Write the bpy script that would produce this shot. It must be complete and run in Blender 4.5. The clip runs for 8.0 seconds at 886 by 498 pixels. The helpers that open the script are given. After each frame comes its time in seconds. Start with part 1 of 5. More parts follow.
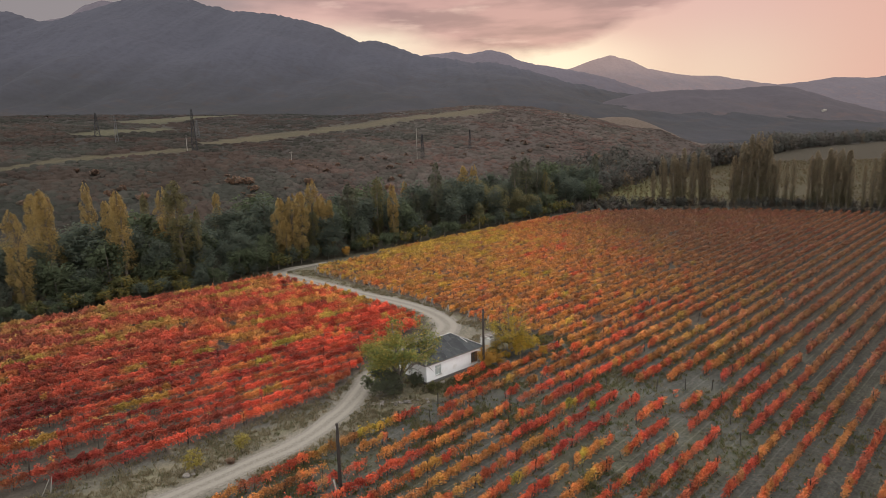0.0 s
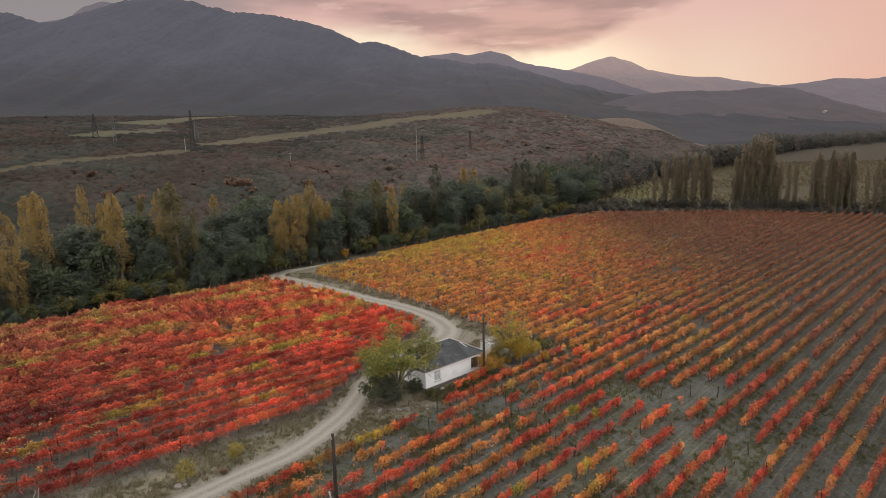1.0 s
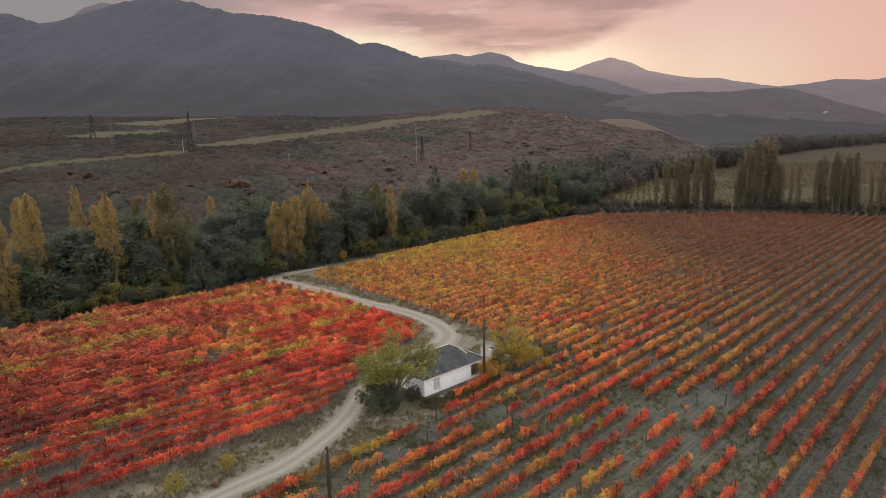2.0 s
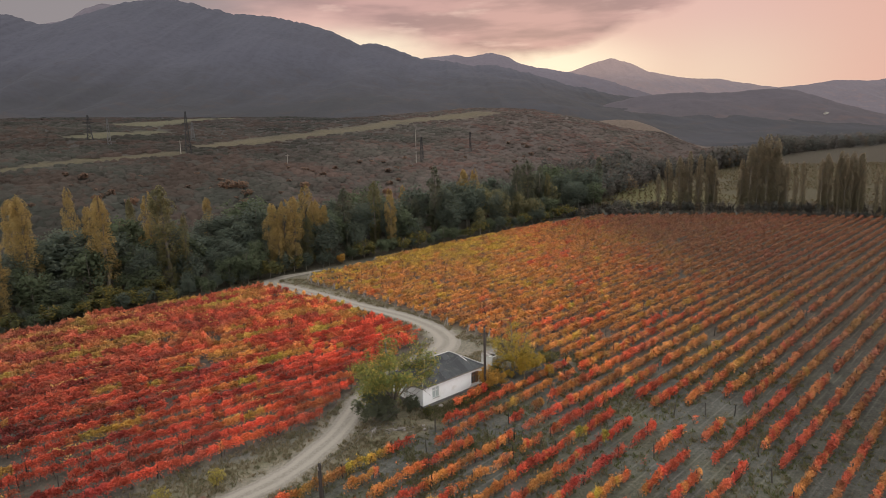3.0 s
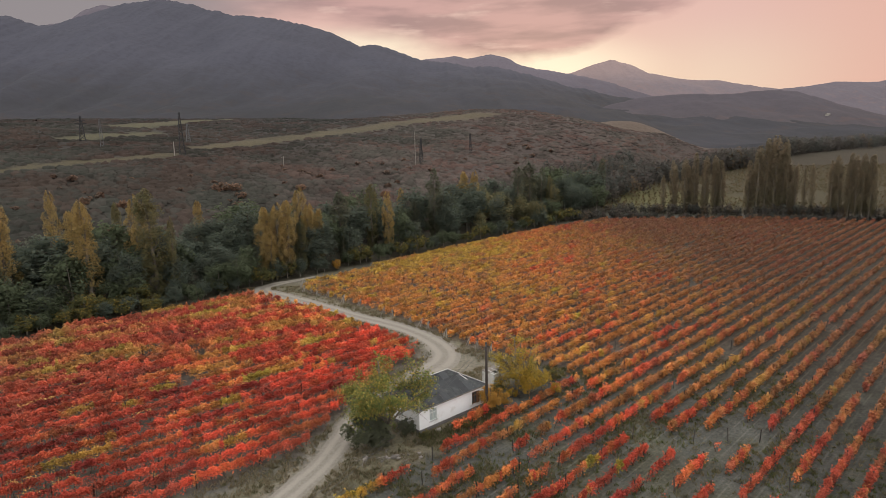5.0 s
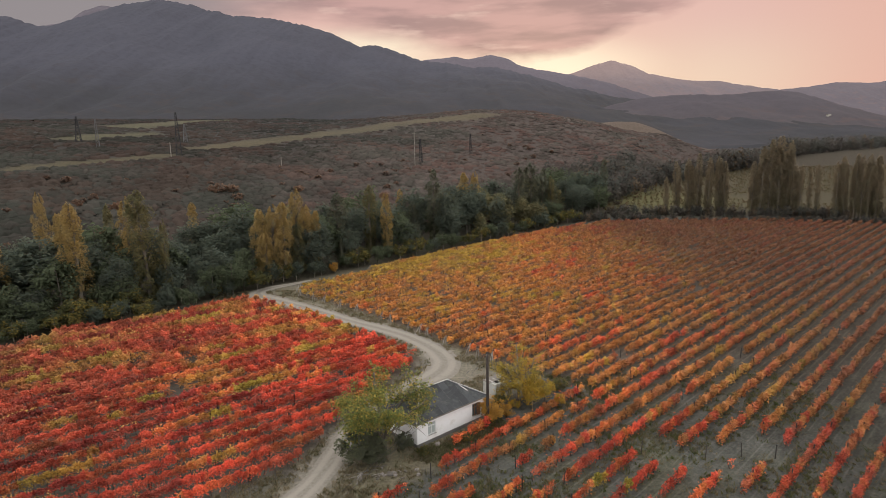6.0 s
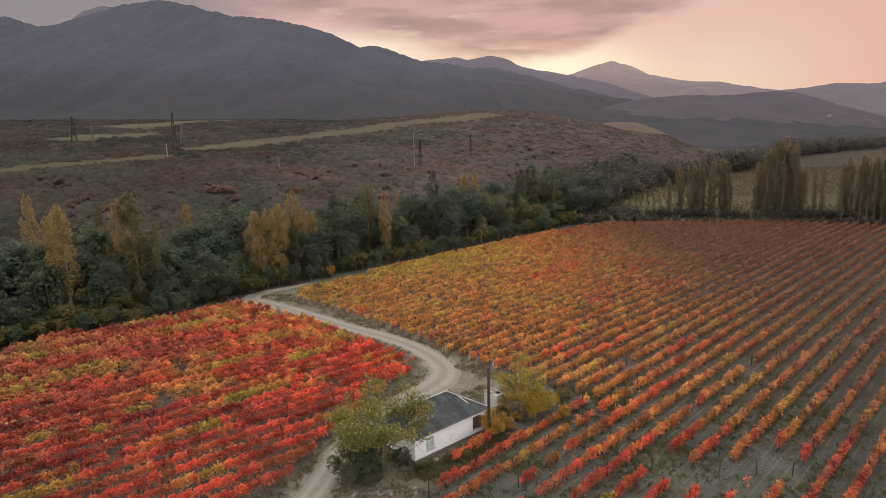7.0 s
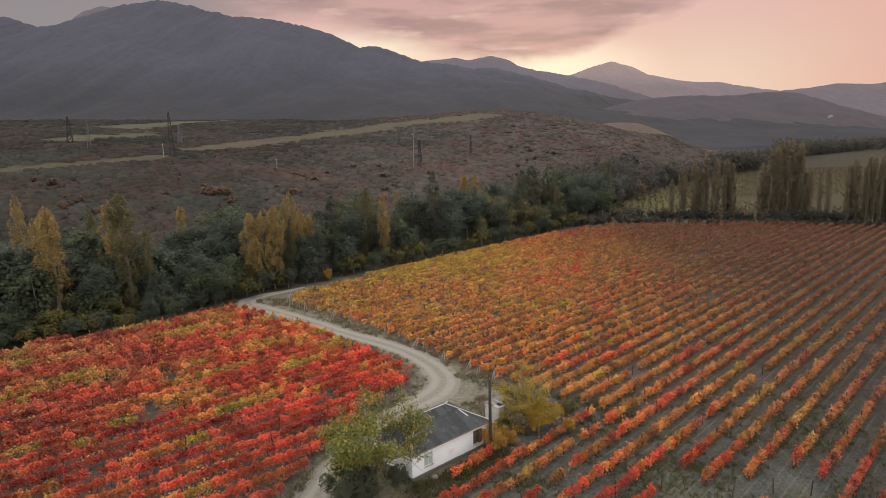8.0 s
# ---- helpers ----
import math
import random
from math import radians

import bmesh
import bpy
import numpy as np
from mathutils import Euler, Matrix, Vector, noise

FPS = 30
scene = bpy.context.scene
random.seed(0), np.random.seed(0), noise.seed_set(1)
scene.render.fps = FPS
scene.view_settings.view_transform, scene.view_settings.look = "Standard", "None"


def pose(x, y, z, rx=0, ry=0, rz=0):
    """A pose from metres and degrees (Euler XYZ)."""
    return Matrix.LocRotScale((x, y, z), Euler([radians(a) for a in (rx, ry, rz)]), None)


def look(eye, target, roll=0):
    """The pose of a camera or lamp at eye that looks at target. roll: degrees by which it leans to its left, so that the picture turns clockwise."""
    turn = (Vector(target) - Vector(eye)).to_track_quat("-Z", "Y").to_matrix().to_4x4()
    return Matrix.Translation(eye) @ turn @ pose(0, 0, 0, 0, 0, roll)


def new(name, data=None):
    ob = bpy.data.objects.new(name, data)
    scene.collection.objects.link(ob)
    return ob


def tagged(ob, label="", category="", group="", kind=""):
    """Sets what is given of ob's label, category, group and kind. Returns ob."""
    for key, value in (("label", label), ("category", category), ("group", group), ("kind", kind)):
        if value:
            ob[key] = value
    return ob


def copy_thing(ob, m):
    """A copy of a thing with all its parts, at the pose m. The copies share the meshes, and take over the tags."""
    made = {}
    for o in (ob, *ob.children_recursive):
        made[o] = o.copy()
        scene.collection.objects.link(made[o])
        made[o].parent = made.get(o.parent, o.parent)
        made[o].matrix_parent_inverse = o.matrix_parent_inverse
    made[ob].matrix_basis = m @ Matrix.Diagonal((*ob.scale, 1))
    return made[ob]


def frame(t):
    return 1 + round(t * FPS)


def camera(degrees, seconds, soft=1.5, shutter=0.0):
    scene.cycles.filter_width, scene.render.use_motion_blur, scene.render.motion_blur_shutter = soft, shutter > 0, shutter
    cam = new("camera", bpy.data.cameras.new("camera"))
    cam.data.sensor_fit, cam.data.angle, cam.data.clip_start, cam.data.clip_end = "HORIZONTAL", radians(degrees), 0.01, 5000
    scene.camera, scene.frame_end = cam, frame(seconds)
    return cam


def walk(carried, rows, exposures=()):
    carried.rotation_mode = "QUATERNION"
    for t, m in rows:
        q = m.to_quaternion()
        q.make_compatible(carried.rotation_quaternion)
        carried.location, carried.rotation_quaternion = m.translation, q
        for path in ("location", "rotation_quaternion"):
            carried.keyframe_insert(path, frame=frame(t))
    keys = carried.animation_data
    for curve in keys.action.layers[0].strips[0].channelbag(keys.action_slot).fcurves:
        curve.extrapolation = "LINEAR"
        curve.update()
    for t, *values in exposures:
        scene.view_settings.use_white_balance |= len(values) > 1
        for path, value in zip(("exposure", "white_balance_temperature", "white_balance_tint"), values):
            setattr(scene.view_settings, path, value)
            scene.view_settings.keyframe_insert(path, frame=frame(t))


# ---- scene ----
cam = camera(70.0, 8.0, soft=0.7)
# seconds, eye x, y, z, yaw, pitch, lean
ROWS = [
    (0.0, 0.000, 0.000, 34.000, 0.000, -11.076, 1.342),
    (0.5, 0.048, 0.834, 33.988, 0.008, -11.030, 1.344),
    (1.0, 0.097, 1.807, 33.966, 0.015, -10.984, 1.346),
    (1.5, 0.148, 2.907, 33.936, 0.022, -10.941, 1.347),
    (2.0, 0.200, 4.122, 33.899, 0.028, -10.899, 1.347),
    (2.5, 0.253, 5.440, 33.856, 0.034, -10.858, 1.347),
    (3.0, 0.306, 6.847, 33.809, 0.039, -10.819, 1.346),
    (3.5, 0.359, 8.332, 33.759, 0.043, -10.782, 1.345),
    (4.0, 0.413, 9.883, 33.706, 0.047, -10.746, 1.343),
    (4.5, 0.466, 11.486, 33.653, 0.050, -10.712, 1.341),
    (5.0, 0.519, 13.129, 33.600, 0.053, -10.680, 1.338),
    (5.5, 0.571, 14.801, 33.549, 0.055, -10.650, 1.335),
    (6.0, 0.623, 16.488, 33.501, 0.058, -10.622, 1.331),
    (6.5, 0.673, 18.179, 33.457, 0.059, -10.596, 1.327),
    (7.0, 0.722, 19.861, 33.418, 0.060, -10.571, 1.322),
    (7.5, 0.769, 21.521, 33.386, 0.061, -10.549, 1.317),
    (8.0, 0.815, 23.147, 33.362, 0.062, -10.529, 1.311),
]
walk(cam, [(t, pose(x, y, z, 90 + pitch, lean, yaw)) for t, x, y, z, yaw, pitch, lean in ROWS])

# ---------------------------------------------------------------- sky, sun
SUN_AZ, SUN_EL = 8.0, 14.0      # degrees clockwise from +y, and above the horizon


class Nodes:
    """Short-hand for wiring shader nodes."""

    def __init__(self, tree):
        self.tree = tree
        tree.nodes.clear()

    def add(self, kind, **settings):
        node = self.tree.nodes.new(kind)
        for key, value in settings.items():
            setattr(node, key, value)
        return node

    def put(self, socket, value):
        if isinstance(value, bpy.types.NodeSocket):
            self.tree.links.new(value, socket)
        elif value is not None:
            socket.default_value = value

    def math(self, op, a, b=None, c=None, clamp=False):
        node = self.add("ShaderNodeMath", operation=op, use_clamp=clamp)
        for socket, value in zip(node.inputs, (a, b, c)):
            self.put(socket, value)
        return node.outputs[0]

    def vec(self, op, a, b=None):
        node = self.add("ShaderNodeVectorMath", operation=op)
        self.put(node.inputs[0], a)
        self.put(node.inputs[1], b)
        return node.outputs["Value" if op in ("DOT_PRODUCT", "LENGTH") else "Vector"]

    def mix(self, fac, a, b, blend="MIX"):
        node = self.add("ShaderNodeMix", data_type="RGBA", blend_type=blend)
        self.put(node.inputs[0], fac)
        self.put(node.inputs[6], a if not isinstance(a, tuple) else (*a, 1)[:4])
        self.put(node.inputs[7], b if not isinstance(b, tuple) else (*b, 1)[:4])
        return node.outputs[2]

    def step(self, x, low, high):
        node = self.add("ShaderNodeMapRange", interpolation_type="SMOOTHSTEP")
        self.put(node.inputs[0], x)
        self.put(node.inputs[1], low)
        self.put(node.inputs[2], high)
        return node.outputs[0]

    def noise(self, vector, scale, detail=4.0, rough=0.55, colour=False):
        node = self.add("ShaderNodeTexNoise")
        self.put(node.inputs["Vector"], vector)
        self.put(node.inputs["Scale"], scale)
        self.put(node.inputs["Detail"], detail)
        self.put(node.inputs["Roughness"], rough)
        return node.outputs["Color" if colour else 0]

    def scaled(self, vector, x, y, z):
        return self.vec("MULTIPLY", vector, (x, y, z))


def make_world():
    world = bpy.data.worlds.new("dusk")
    scene.world = world
    world.use_nodes = True
    n = Nodes(world.node_tree)
    coord = n.vec("NORMALIZE", n.add("ShaderNodeTexCoord").outputs["Generated"])
    split = n.add("ShaderNodeSeparateXYZ")
    n.put(split.inputs[0], coord)
    x, y, z = split.outputs
    az = n.math("MULTIPLY", n.math("ARCTAN2", x, y), 57.2958)
    el = n.math("MULTIPLY", n.math("ARCSINE", z), 57.2958)
    flat = n.add("ShaderNodeCombineXYZ")
    n.put(flat.inputs[0], az)
    n.put(flat.inputs[1], n.math("MULTIPLY", el, 2.6))
    flat = flat.outputs[0]
    big = n.noise(flat, 0.055, 5.0, 0.5)
    fine = n.noise(flat, 0.20, 6.0, 0.55)
    # clear part: pale over the ridge, rosier above
    clear = n.mix(n.step(el, 3.5, 9.5), (0.80, 0.60, 0.48), (0.75, 0.485, 0.43))
    clear = n.mix(n.step(az, 22.0, 36.0), clear, (0.76, 0.455, 0.375))
    # the glow where the sun has gone down
    da = n.math("MULTIPLY", n.math("SUBTRACT", az, 9.5), 0.34)
    de = n.math("SUBTRACT", el, 4.8)
    far = n.math("SQRT", n.math("ADD", n.math("MULTIPLY", da, da), n.math("MULTIPLY", de, de)))
    clear = n.mix(n.step(far, 3.8, 0.2), clear, (1.0, 0.86, 0.66))
    glow = n.math("MULTIPLY", n.step(n.math("ABSOLUTE", n.math("ADD", az, 6.0)), 8.0, 1.0), n.step(el, 9.5, 7.2))
    clear = n.mix(glow, clear, (0.92, 0.77, 0.60))
    # cloud bank over the middle, its lower edge frayed and rising to the right
    ramp = n.add("ShaderNodeValToRGB")
    n.put(ramp.inputs[0], n.math("DIVIDE", n.math("ADD", az, 40.0), 80.0))
    band = ((-40, 4.0), (-24, 6.0), (-15, 8.6), (-10.6, 8.9), (-6.9, 7.9), (-3.0, 7.1), (0.9, 6.5), (7.2, 5.5), (9.5, 5.9), (12.5, 6.7), (15.2, 7.6), (19.2, 8.7), (24.0, 11.0))
    for k, (a, e) in enumerate(band):
        stop = ramp.color_ramp.elements[k] if k < 2 else ramp.color_ramp.elements.new(1.0)
        stop.position = (a + 40) / 80
        stop.color = (e / 12, e / 12, e / 12, 1)
    edge = n.math("MULTIPLY", ramp.outputs[0], 12.0)
    edge = n.math("ADD", edge, n.math("MULTIPLY", n.math("SUBTRACT", fine, 0.5), 2.0))
    soft = n.math("MULTIPLY_ADD", n.step(az, 6.0, -8.0), 1.2, 1.15)
    bank = n.math("DIVIDE", n.math("SUBTRACT", n.math("SUBTRACT", el, edge), -0.3), soft, clamp=True)
    bank = n.math("MULTIPLY", bank, n.step(n.math("ADD", az, n.math("MULTIPLY", n.math("SUBTRACT", big, 0.5), 6.0)), 25.0, 18.0))
    streak = n.noise(n.scaled(flat, 0.55, 1.2, 1.0), 0.20, 5.0, 0.5)
    cloud = n.mix(n.step(streak, 0.36, 0.62), (0.37, 0.238, 0.238), (0.58, 0.355, 0.335))
    cloud = n.mix(n.math("MULTIPLY", n.step(n.noise(n.scaled(flat, 0.6, 1.2, 1.0), 0.26, 4.0, 0.55), 0.54, 0.74), 0.65), cloud, (0.78, 0.55, 0.48))
    cloud = n.mix(n.step(az, -9.0, -24.0), cloud, (0.26, 0.243, 0.258))
    sky = n.mix(n.math("MULTIPLY", bank, 0.94), clear, cloud)
    # overhead and behind: an even, bright overcast
    over = n.mix(n.step(big, 0.3, 0.7), (1.46, 1.44, 1.46), (1.74, 1.69, 1.66))
    sky = n.mix(n.step(el, 13.0, 34.0), sky, over)
    back = n.mix(n.step(el, -2.0, 20.0), (1.02, 0.97, 1.0), over)
    sky = n.mix(n.step(n.math("ABSOLUTE", az), 50.0, 95.0), sky, back)
    air = n.add("ShaderNodeTexSky", sky_type="NISHITA", sun_disc=False, sun_elevation=radians(4.0), sun_rotation=radians(SUN_AZ))
    sky = n.mix(1.0, sky, n.mix(1.0, air.outputs[0], (0.004, 0.004, 0.004), "MULTIPLY"), "ADD")
    light = n.add("ShaderNodeBackground")
    n.put(light.inputs[0], sky)
    n.put(light.inputs[1], 1.0)
    out = n.add("ShaderNodeOutputWorld")
    n.put(out.inputs[0], light.outputs[0])


make_world()
sun = new("sun", bpy.data.lights.new("sun", "SUN"))
sun.data.energy, sun.data.angle, sun.data.color = 0.6, radians(30), (1.0, 0.80, 0.66)
a, e = radians(SUN_AZ), radians(SUN_EL)
toward = Vector((math.sin(a) * math.cos(e), math.cos(a) * math.cos(e), math.sin(e)))
sun.matrix_world = look(toward * 60 + Vector((0, 60, 20)), (0, 60, 20))

# ---------------------------------------------------------------- numbers of the plan
RIGHT_AZ, LEFT_AZ, HOUSE_AZ = 44.3, 48.5, 47.5     # degrees clockwise from +y
SPACING, RIGHT_PHASE, LEFT_PHASE = 2.6, -10.7, -65.1
LEFT_FIELD = [(-75, 25.5), (-42, 53.3), (-15.0, 76.6), (-12, 87.5), (-3.3, 106.4), (-15.0, 119.8), (-26.9, 133.0), (-40.6, 142.7), (-47.5, 136.2), (-56.5, 129.6), (-65, 123.6),
              (-78, 110), (-128, 70)]
RIGHT_FIELD = [(-24, 53.5), (-13.9, 63.2), (-10.8, 65.8), (-8.9, 68.4), (-6.3, 70), (-4.4, 71.8), (0.6, 77), (0.8, 79.9), (4.6, 84.6), (6.2, 83.3), (11, 87.2), (18.7, 93.9), (13, 98.5), (4.8, 107), (-7.3, 122.7),
               (-16, 132), (-31, 146), (-31, 153), (-13, 174), (8.5, 199), (36, 224), (59, 240), (110, 235), (160, 214), (240, 168), (120, 20), (60, -15), (-62, -15), (-60, 17), (-40, 37)]
ROAD = [(-62, 18), (-42, 38), (-26.4, 54.0), (-21.1, 59.8), (-17.1, 63.9), (-14.1, 69.6), (-12.2, 75), (-11.2, 81), (-9.6, 87), (-6.3, 93.5), (-2.0, 99),
        (0.0, 103.5), (-0.9, 108.5), (-3.8, 113.7), (-8.4, 119.2), (-17.2, 126.6), (-26.5, 135.5), (-34.0, 141.8), (-38.6, 145.6), (-40.2, 149.2), (-38.2, 153.0), (-34.6, 156.0), (-31.0, 159.8)]
rng = np.random.default_rng(7)
TABLE = np.random.default_rng(3).random((256, 256))


def vnoise(x, y, scale=1.0, seed=0):
    """Smooth value noise in 0..1 over arrays."""
    x, y = np.asarray(x, float) * scale + seed * 17.3, np.asarray(y, float) * scale + seed * 7.9
    i, j = np.floor(x).astype(int), np.floor(y).astype(int)
    u, v = x - i, y - j
    u, v = u * u * (3 - 2 * u), v * v * (3 - 2 * v)
    at = lambda p, q: TABLE[p & 255, q & 255]
    return (at(i, j) * (1 - u) + at(i + 1, j) * u) * (1 - v) + (at(i, j + 1) * (1 - u) + at(i + 1, j + 1) * u) * v


def fbm(x, y, scale, seed=0, octaves=4):
    total, amp, norm = 0.0, 1.0, 0.0
    for k in range(octaves):
        total, norm = total + amp * vnoise(x, y, scale * 2 ** k, seed + k), norm + amp
        amp *= 0.5
    return total / norm


def inside(poly, x, y):
    x, y = np.asarray(x, float), np.asarray(y, float)
    hit = np.zeros(x.shape, bool)
    for (x0, y0), (x1, y1) in zip(poly, poly[1:] + poly[:1]):
        if y0 != y1:
            hit ^= ((y0 > y) != (y1 > y)) & (x < (x1 - x0) * (y - y0) / (y1 - y0) + x0)
    return hit


def smooth_path(points, step):
    """A Catmull-Rom line through the points, about every step metres."""
    p = np.array([points[0], *points, points[-1]], float)
    out = []
    for a, b, c, d in zip(p, p[1:], p[2:], p[3:]):
        t = np.linspace(0, 1, max(2, int(np.linalg.norm(c - b) / step)), endpoint=False)[:, None]
        out.append(0.5 * (2 * b + (c - a) * t + (2 * a - 5 * b + 4 * c - d) * t ** 2 + (3 * b - a - 3 * c + d) * t ** 3))
    return np.concatenate([*out, p[-1:]])


LOW_STRIP = [(-190, 165), (-157, 213), (-153, 221), (-148, 233), (-142, 245), (-127, 269), (-118, 288)]
STRIP = [(-115, 321), (-105, 345), (-94, 376), (-68, 421), (-35, 473), (7, 498), (30, 512)]
ROAD_LINE = smooth_path(ROAD, 0.8)
BACK_FIELD = [(63, 268), (67, 283), (79, 305), (92, 328), (119, 369), (150, 410), (190, 457), (219, 485), (314, 612), (368, 678), (465, 758), (579, 839), (760, 760), (300, 180), (188, 221), (66, 258)]


def line_distance(points, x, y):
    """Distance to a broken line in the plan."""
    best = np.full(np.shape(x), 1e9)
    for (ax, ay), (bx, by) in zip(points, points[1:]):
        t = np.clip(((x - ax) * (bx - ax) + (y - ay) * (by - ay)) / ((bx - ax) ** 2 + (by - ay) ** 2), 0, 1)
        np.minimum(best, np.hypot(x - ax - t * (bx - ax), y - ay - t * (by - ay)), out=best)
    return best


def road_distance(x, y):
    x, y = np.asarray(x, float), np.asarray(y, float)
    best = np.full(x.shape, 1e9)
    for px, py in ROAD_LINE[::2]:
        np.minimum(best, np.hypot(x - px, y - py), out=best)
    return best


def beyond(x, y):
    """Metres behind the line of trees that closes the fields."""
    return (np.asarray(y, float) - x - 189) / math.sqrt(2)


def far_knoll(x, y):
    """A rounded field hill behind the scrubby one, 0 to 1."""
    return np.exp(-((x - 228) ** 2 / 69 ** 2 + (y - 770) ** 2 / 60 ** 2))


def height(x, y):
    """The lie of the land: flat fields, and scrubby hills behind the trees."""
    x, y = np.asarray(x, float), np.asarray(y, float)
    u = beyond(x, y)
    along = (x + y) / math.sqrt(2)
    u = u - 0.36 * np.clip(along - 235, 0, None) * np.clip((x + 20) / 120, 0, 1)
    z = np.interp(u, [18, 45, 80, 150, 240, 330, 500, 800, 1500], [0, 5, 13.5, 25, 34, 41, 44, 36, 15])
    z = z + 24 * np.exp(-((x - 110) ** 2 / 130 ** 2 + (y - 560) ** 2 / 180 ** 2)) * np.clip((u + 5) / 40, 0, 1)
    z = z + 12 * np.exp(-((x - 228) ** 2 / 40 ** 2 + (y - 640) ** 2 / 60 ** 2)) + 20 * far_knoll(x, y)
    z = z + 4.5 * np.clip((u - 300) / 150, 0, 1) * np.clip((-x - 60) / 100, 0, 1)
    rough = np.clip((u - 20) / 60, 0, 1)
    z = z + rough * (4 * (fbm(x, y, 0.012, 5) - 0.5) + 0.8 * (vnoise(x, y, 0.09, 9) - 0.5))
    return z


# ---------------------------------------------------------------- mesh helpers
def fast_mesh(name, verts, faces, material=None, colours=None, smooth=False, outward=None, own_share=0.12):
    """A mesh from arrays; faces all have the same number of corners; colours: one a face; outward: a soft shading normal for each leaf."""
    verts, faces = np.asarray(verts, np.float32), np.asarray(faces, np.int32)
    if outward is not None:
        quad = verts[faces]
        own = np.cross(quad[:, 1] - quad[:, 0], quad[:, 2] - quad[:, 0])
        own /= np.linalg.norm(own, axis=1)[:, None] + 1e-9
        outward = outward / (np.linalg.norm(outward, axis=1)[:, None] + 1e-9)
        facing = np.sign((own * outward).sum(1) + 1e-6)
        faces = np.where(facing[:, None] < 0, faces[:, ::-1], faces)
        soft = (1 - own_share) * outward + own_share * own * facing[:, None]
        soft /= np.linalg.norm(soft, axis=1)[:, None]
        smooth = True
    me = bpy.data.meshes.new(name)
    count, side = faces.shape
    me.vertices.add(len(verts))
    me.vertices.foreach_set("co", verts.ravel())
    me.loops.add(count * side)
    me.loops.foreach_set("vertex_index", faces.ravel())
    me.polygons.add(count)
    me.polygons.foreach_set("loop_start", np.arange(0, count * side, side, dtype=np.int32))
    me.polygons.foreach_set("loop_total", np.full(count, side, np.int32))
    me.update(calc_edges=True)
    me.polygons.foreach_set("use_smooth", np.full(count, smooth))
    if colours is not None:
        layer = me.color_attributes.new("tint", "FLOAT_COLOR", "CORNER")
        rgba = np.ones((count, side, 4), np.float32)
        rgba[:, :, :3] = np.asarray(colours, np.float32)[:, None, :]
        layer.data.foreach_set("color", rgba.ravel())
    if material:
        me.materials.append(material)
    if outward is not None:
        me.normals_split_custom_set(np.repeat(soft, side, 0).tolist())
    return me


def mesh_of(name, bm, material=None, smooth=False):
    me = bpy.data.meshes.new(name)
    bm.to_mesh(me)
    bm.free()
    if smooth:
        me.polygons.foreach_set("use_smooth", np.full(len(me.polygons), True))
    if material:
        me.materials.append(material)
    return me


def part(name, data, material, parent, label=""):
    """One mesh object under a thing or a part."""
    if isinstance(data, bmesh.types.BMesh):
        data = mesh_of(name, data, material)
    elif material and not data.materials:
        data.materials.append(material)
    ob = new(name, data)
    ob.parent = parent
    return tagged(ob, label)


def thing(name, label, category, group="", kind="", at=None):
    ob = new(name)
    ob.empty_display_size = 0.3
    if at is not None:
        ob.matrix_basis = at
    return tagged(ob, label, category, group, kind)


def box(bm, sx, sy, sz, at=Matrix(), bevel=0.0):
    """A box whose base stands on z = 0 of at."""
    made = bmesh.ops.create_cube(bm, size=1, matrix=at @ Matrix.Translation((0, 0, sz / 2)) @ Matrix.Diagonal((sx, sy, sz, 1)))
    if bevel:
        edges = list({e for v in made["verts"] for e in v.link_edges})
        bmesh.ops.bevel(bm, geom=edges, offset=bevel, segments=1, affect="EDGES")
    return bm


def tube_arrays(points, radii, sides=7):
    """A tapered tube through points, as arrays."""
    points = np.asarray(points, float)
    ring = np.linspace(0, 2 * np.pi, sides, endpoint=False)
    verts, faces = [], []
    for k, (p, r) in enumerate(zip(points, radii)):
        d = points[min(k + 1, len(points) - 1)] - points[max(k - 1, 0)]
        d = d / (np.linalg.norm(d) + 1e-9)
        a = np.cross(d, (0.31, 0.95, 0.05) if abs(d[2]) > 0.7 else (0, 0, 1))
        a /= np.linalg.norm(a)
        b = np.cross(d, a)
        verts.append(p + r * (np.cos(ring)[:, None] * a + np.sin(ring)[:, None] * b))
        if k:
            i = np.arange(sides)
            j = (i + 1) % sides
            faces.append(np.stack([(k - 1) * sides + i, (k - 1) * sides + j, k * sides + j, k * sides + i], 1))
    return np.concatenate(verts), np.concatenate(faces)


def join_arrays(pieces):
    verts, faces, base = [], [], 0
    for v, f in pieces:
        verts.append(v)
        faces.append(f + base)
        base += len(v)
    return np.concatenate(verts), np.concatenate(faces)


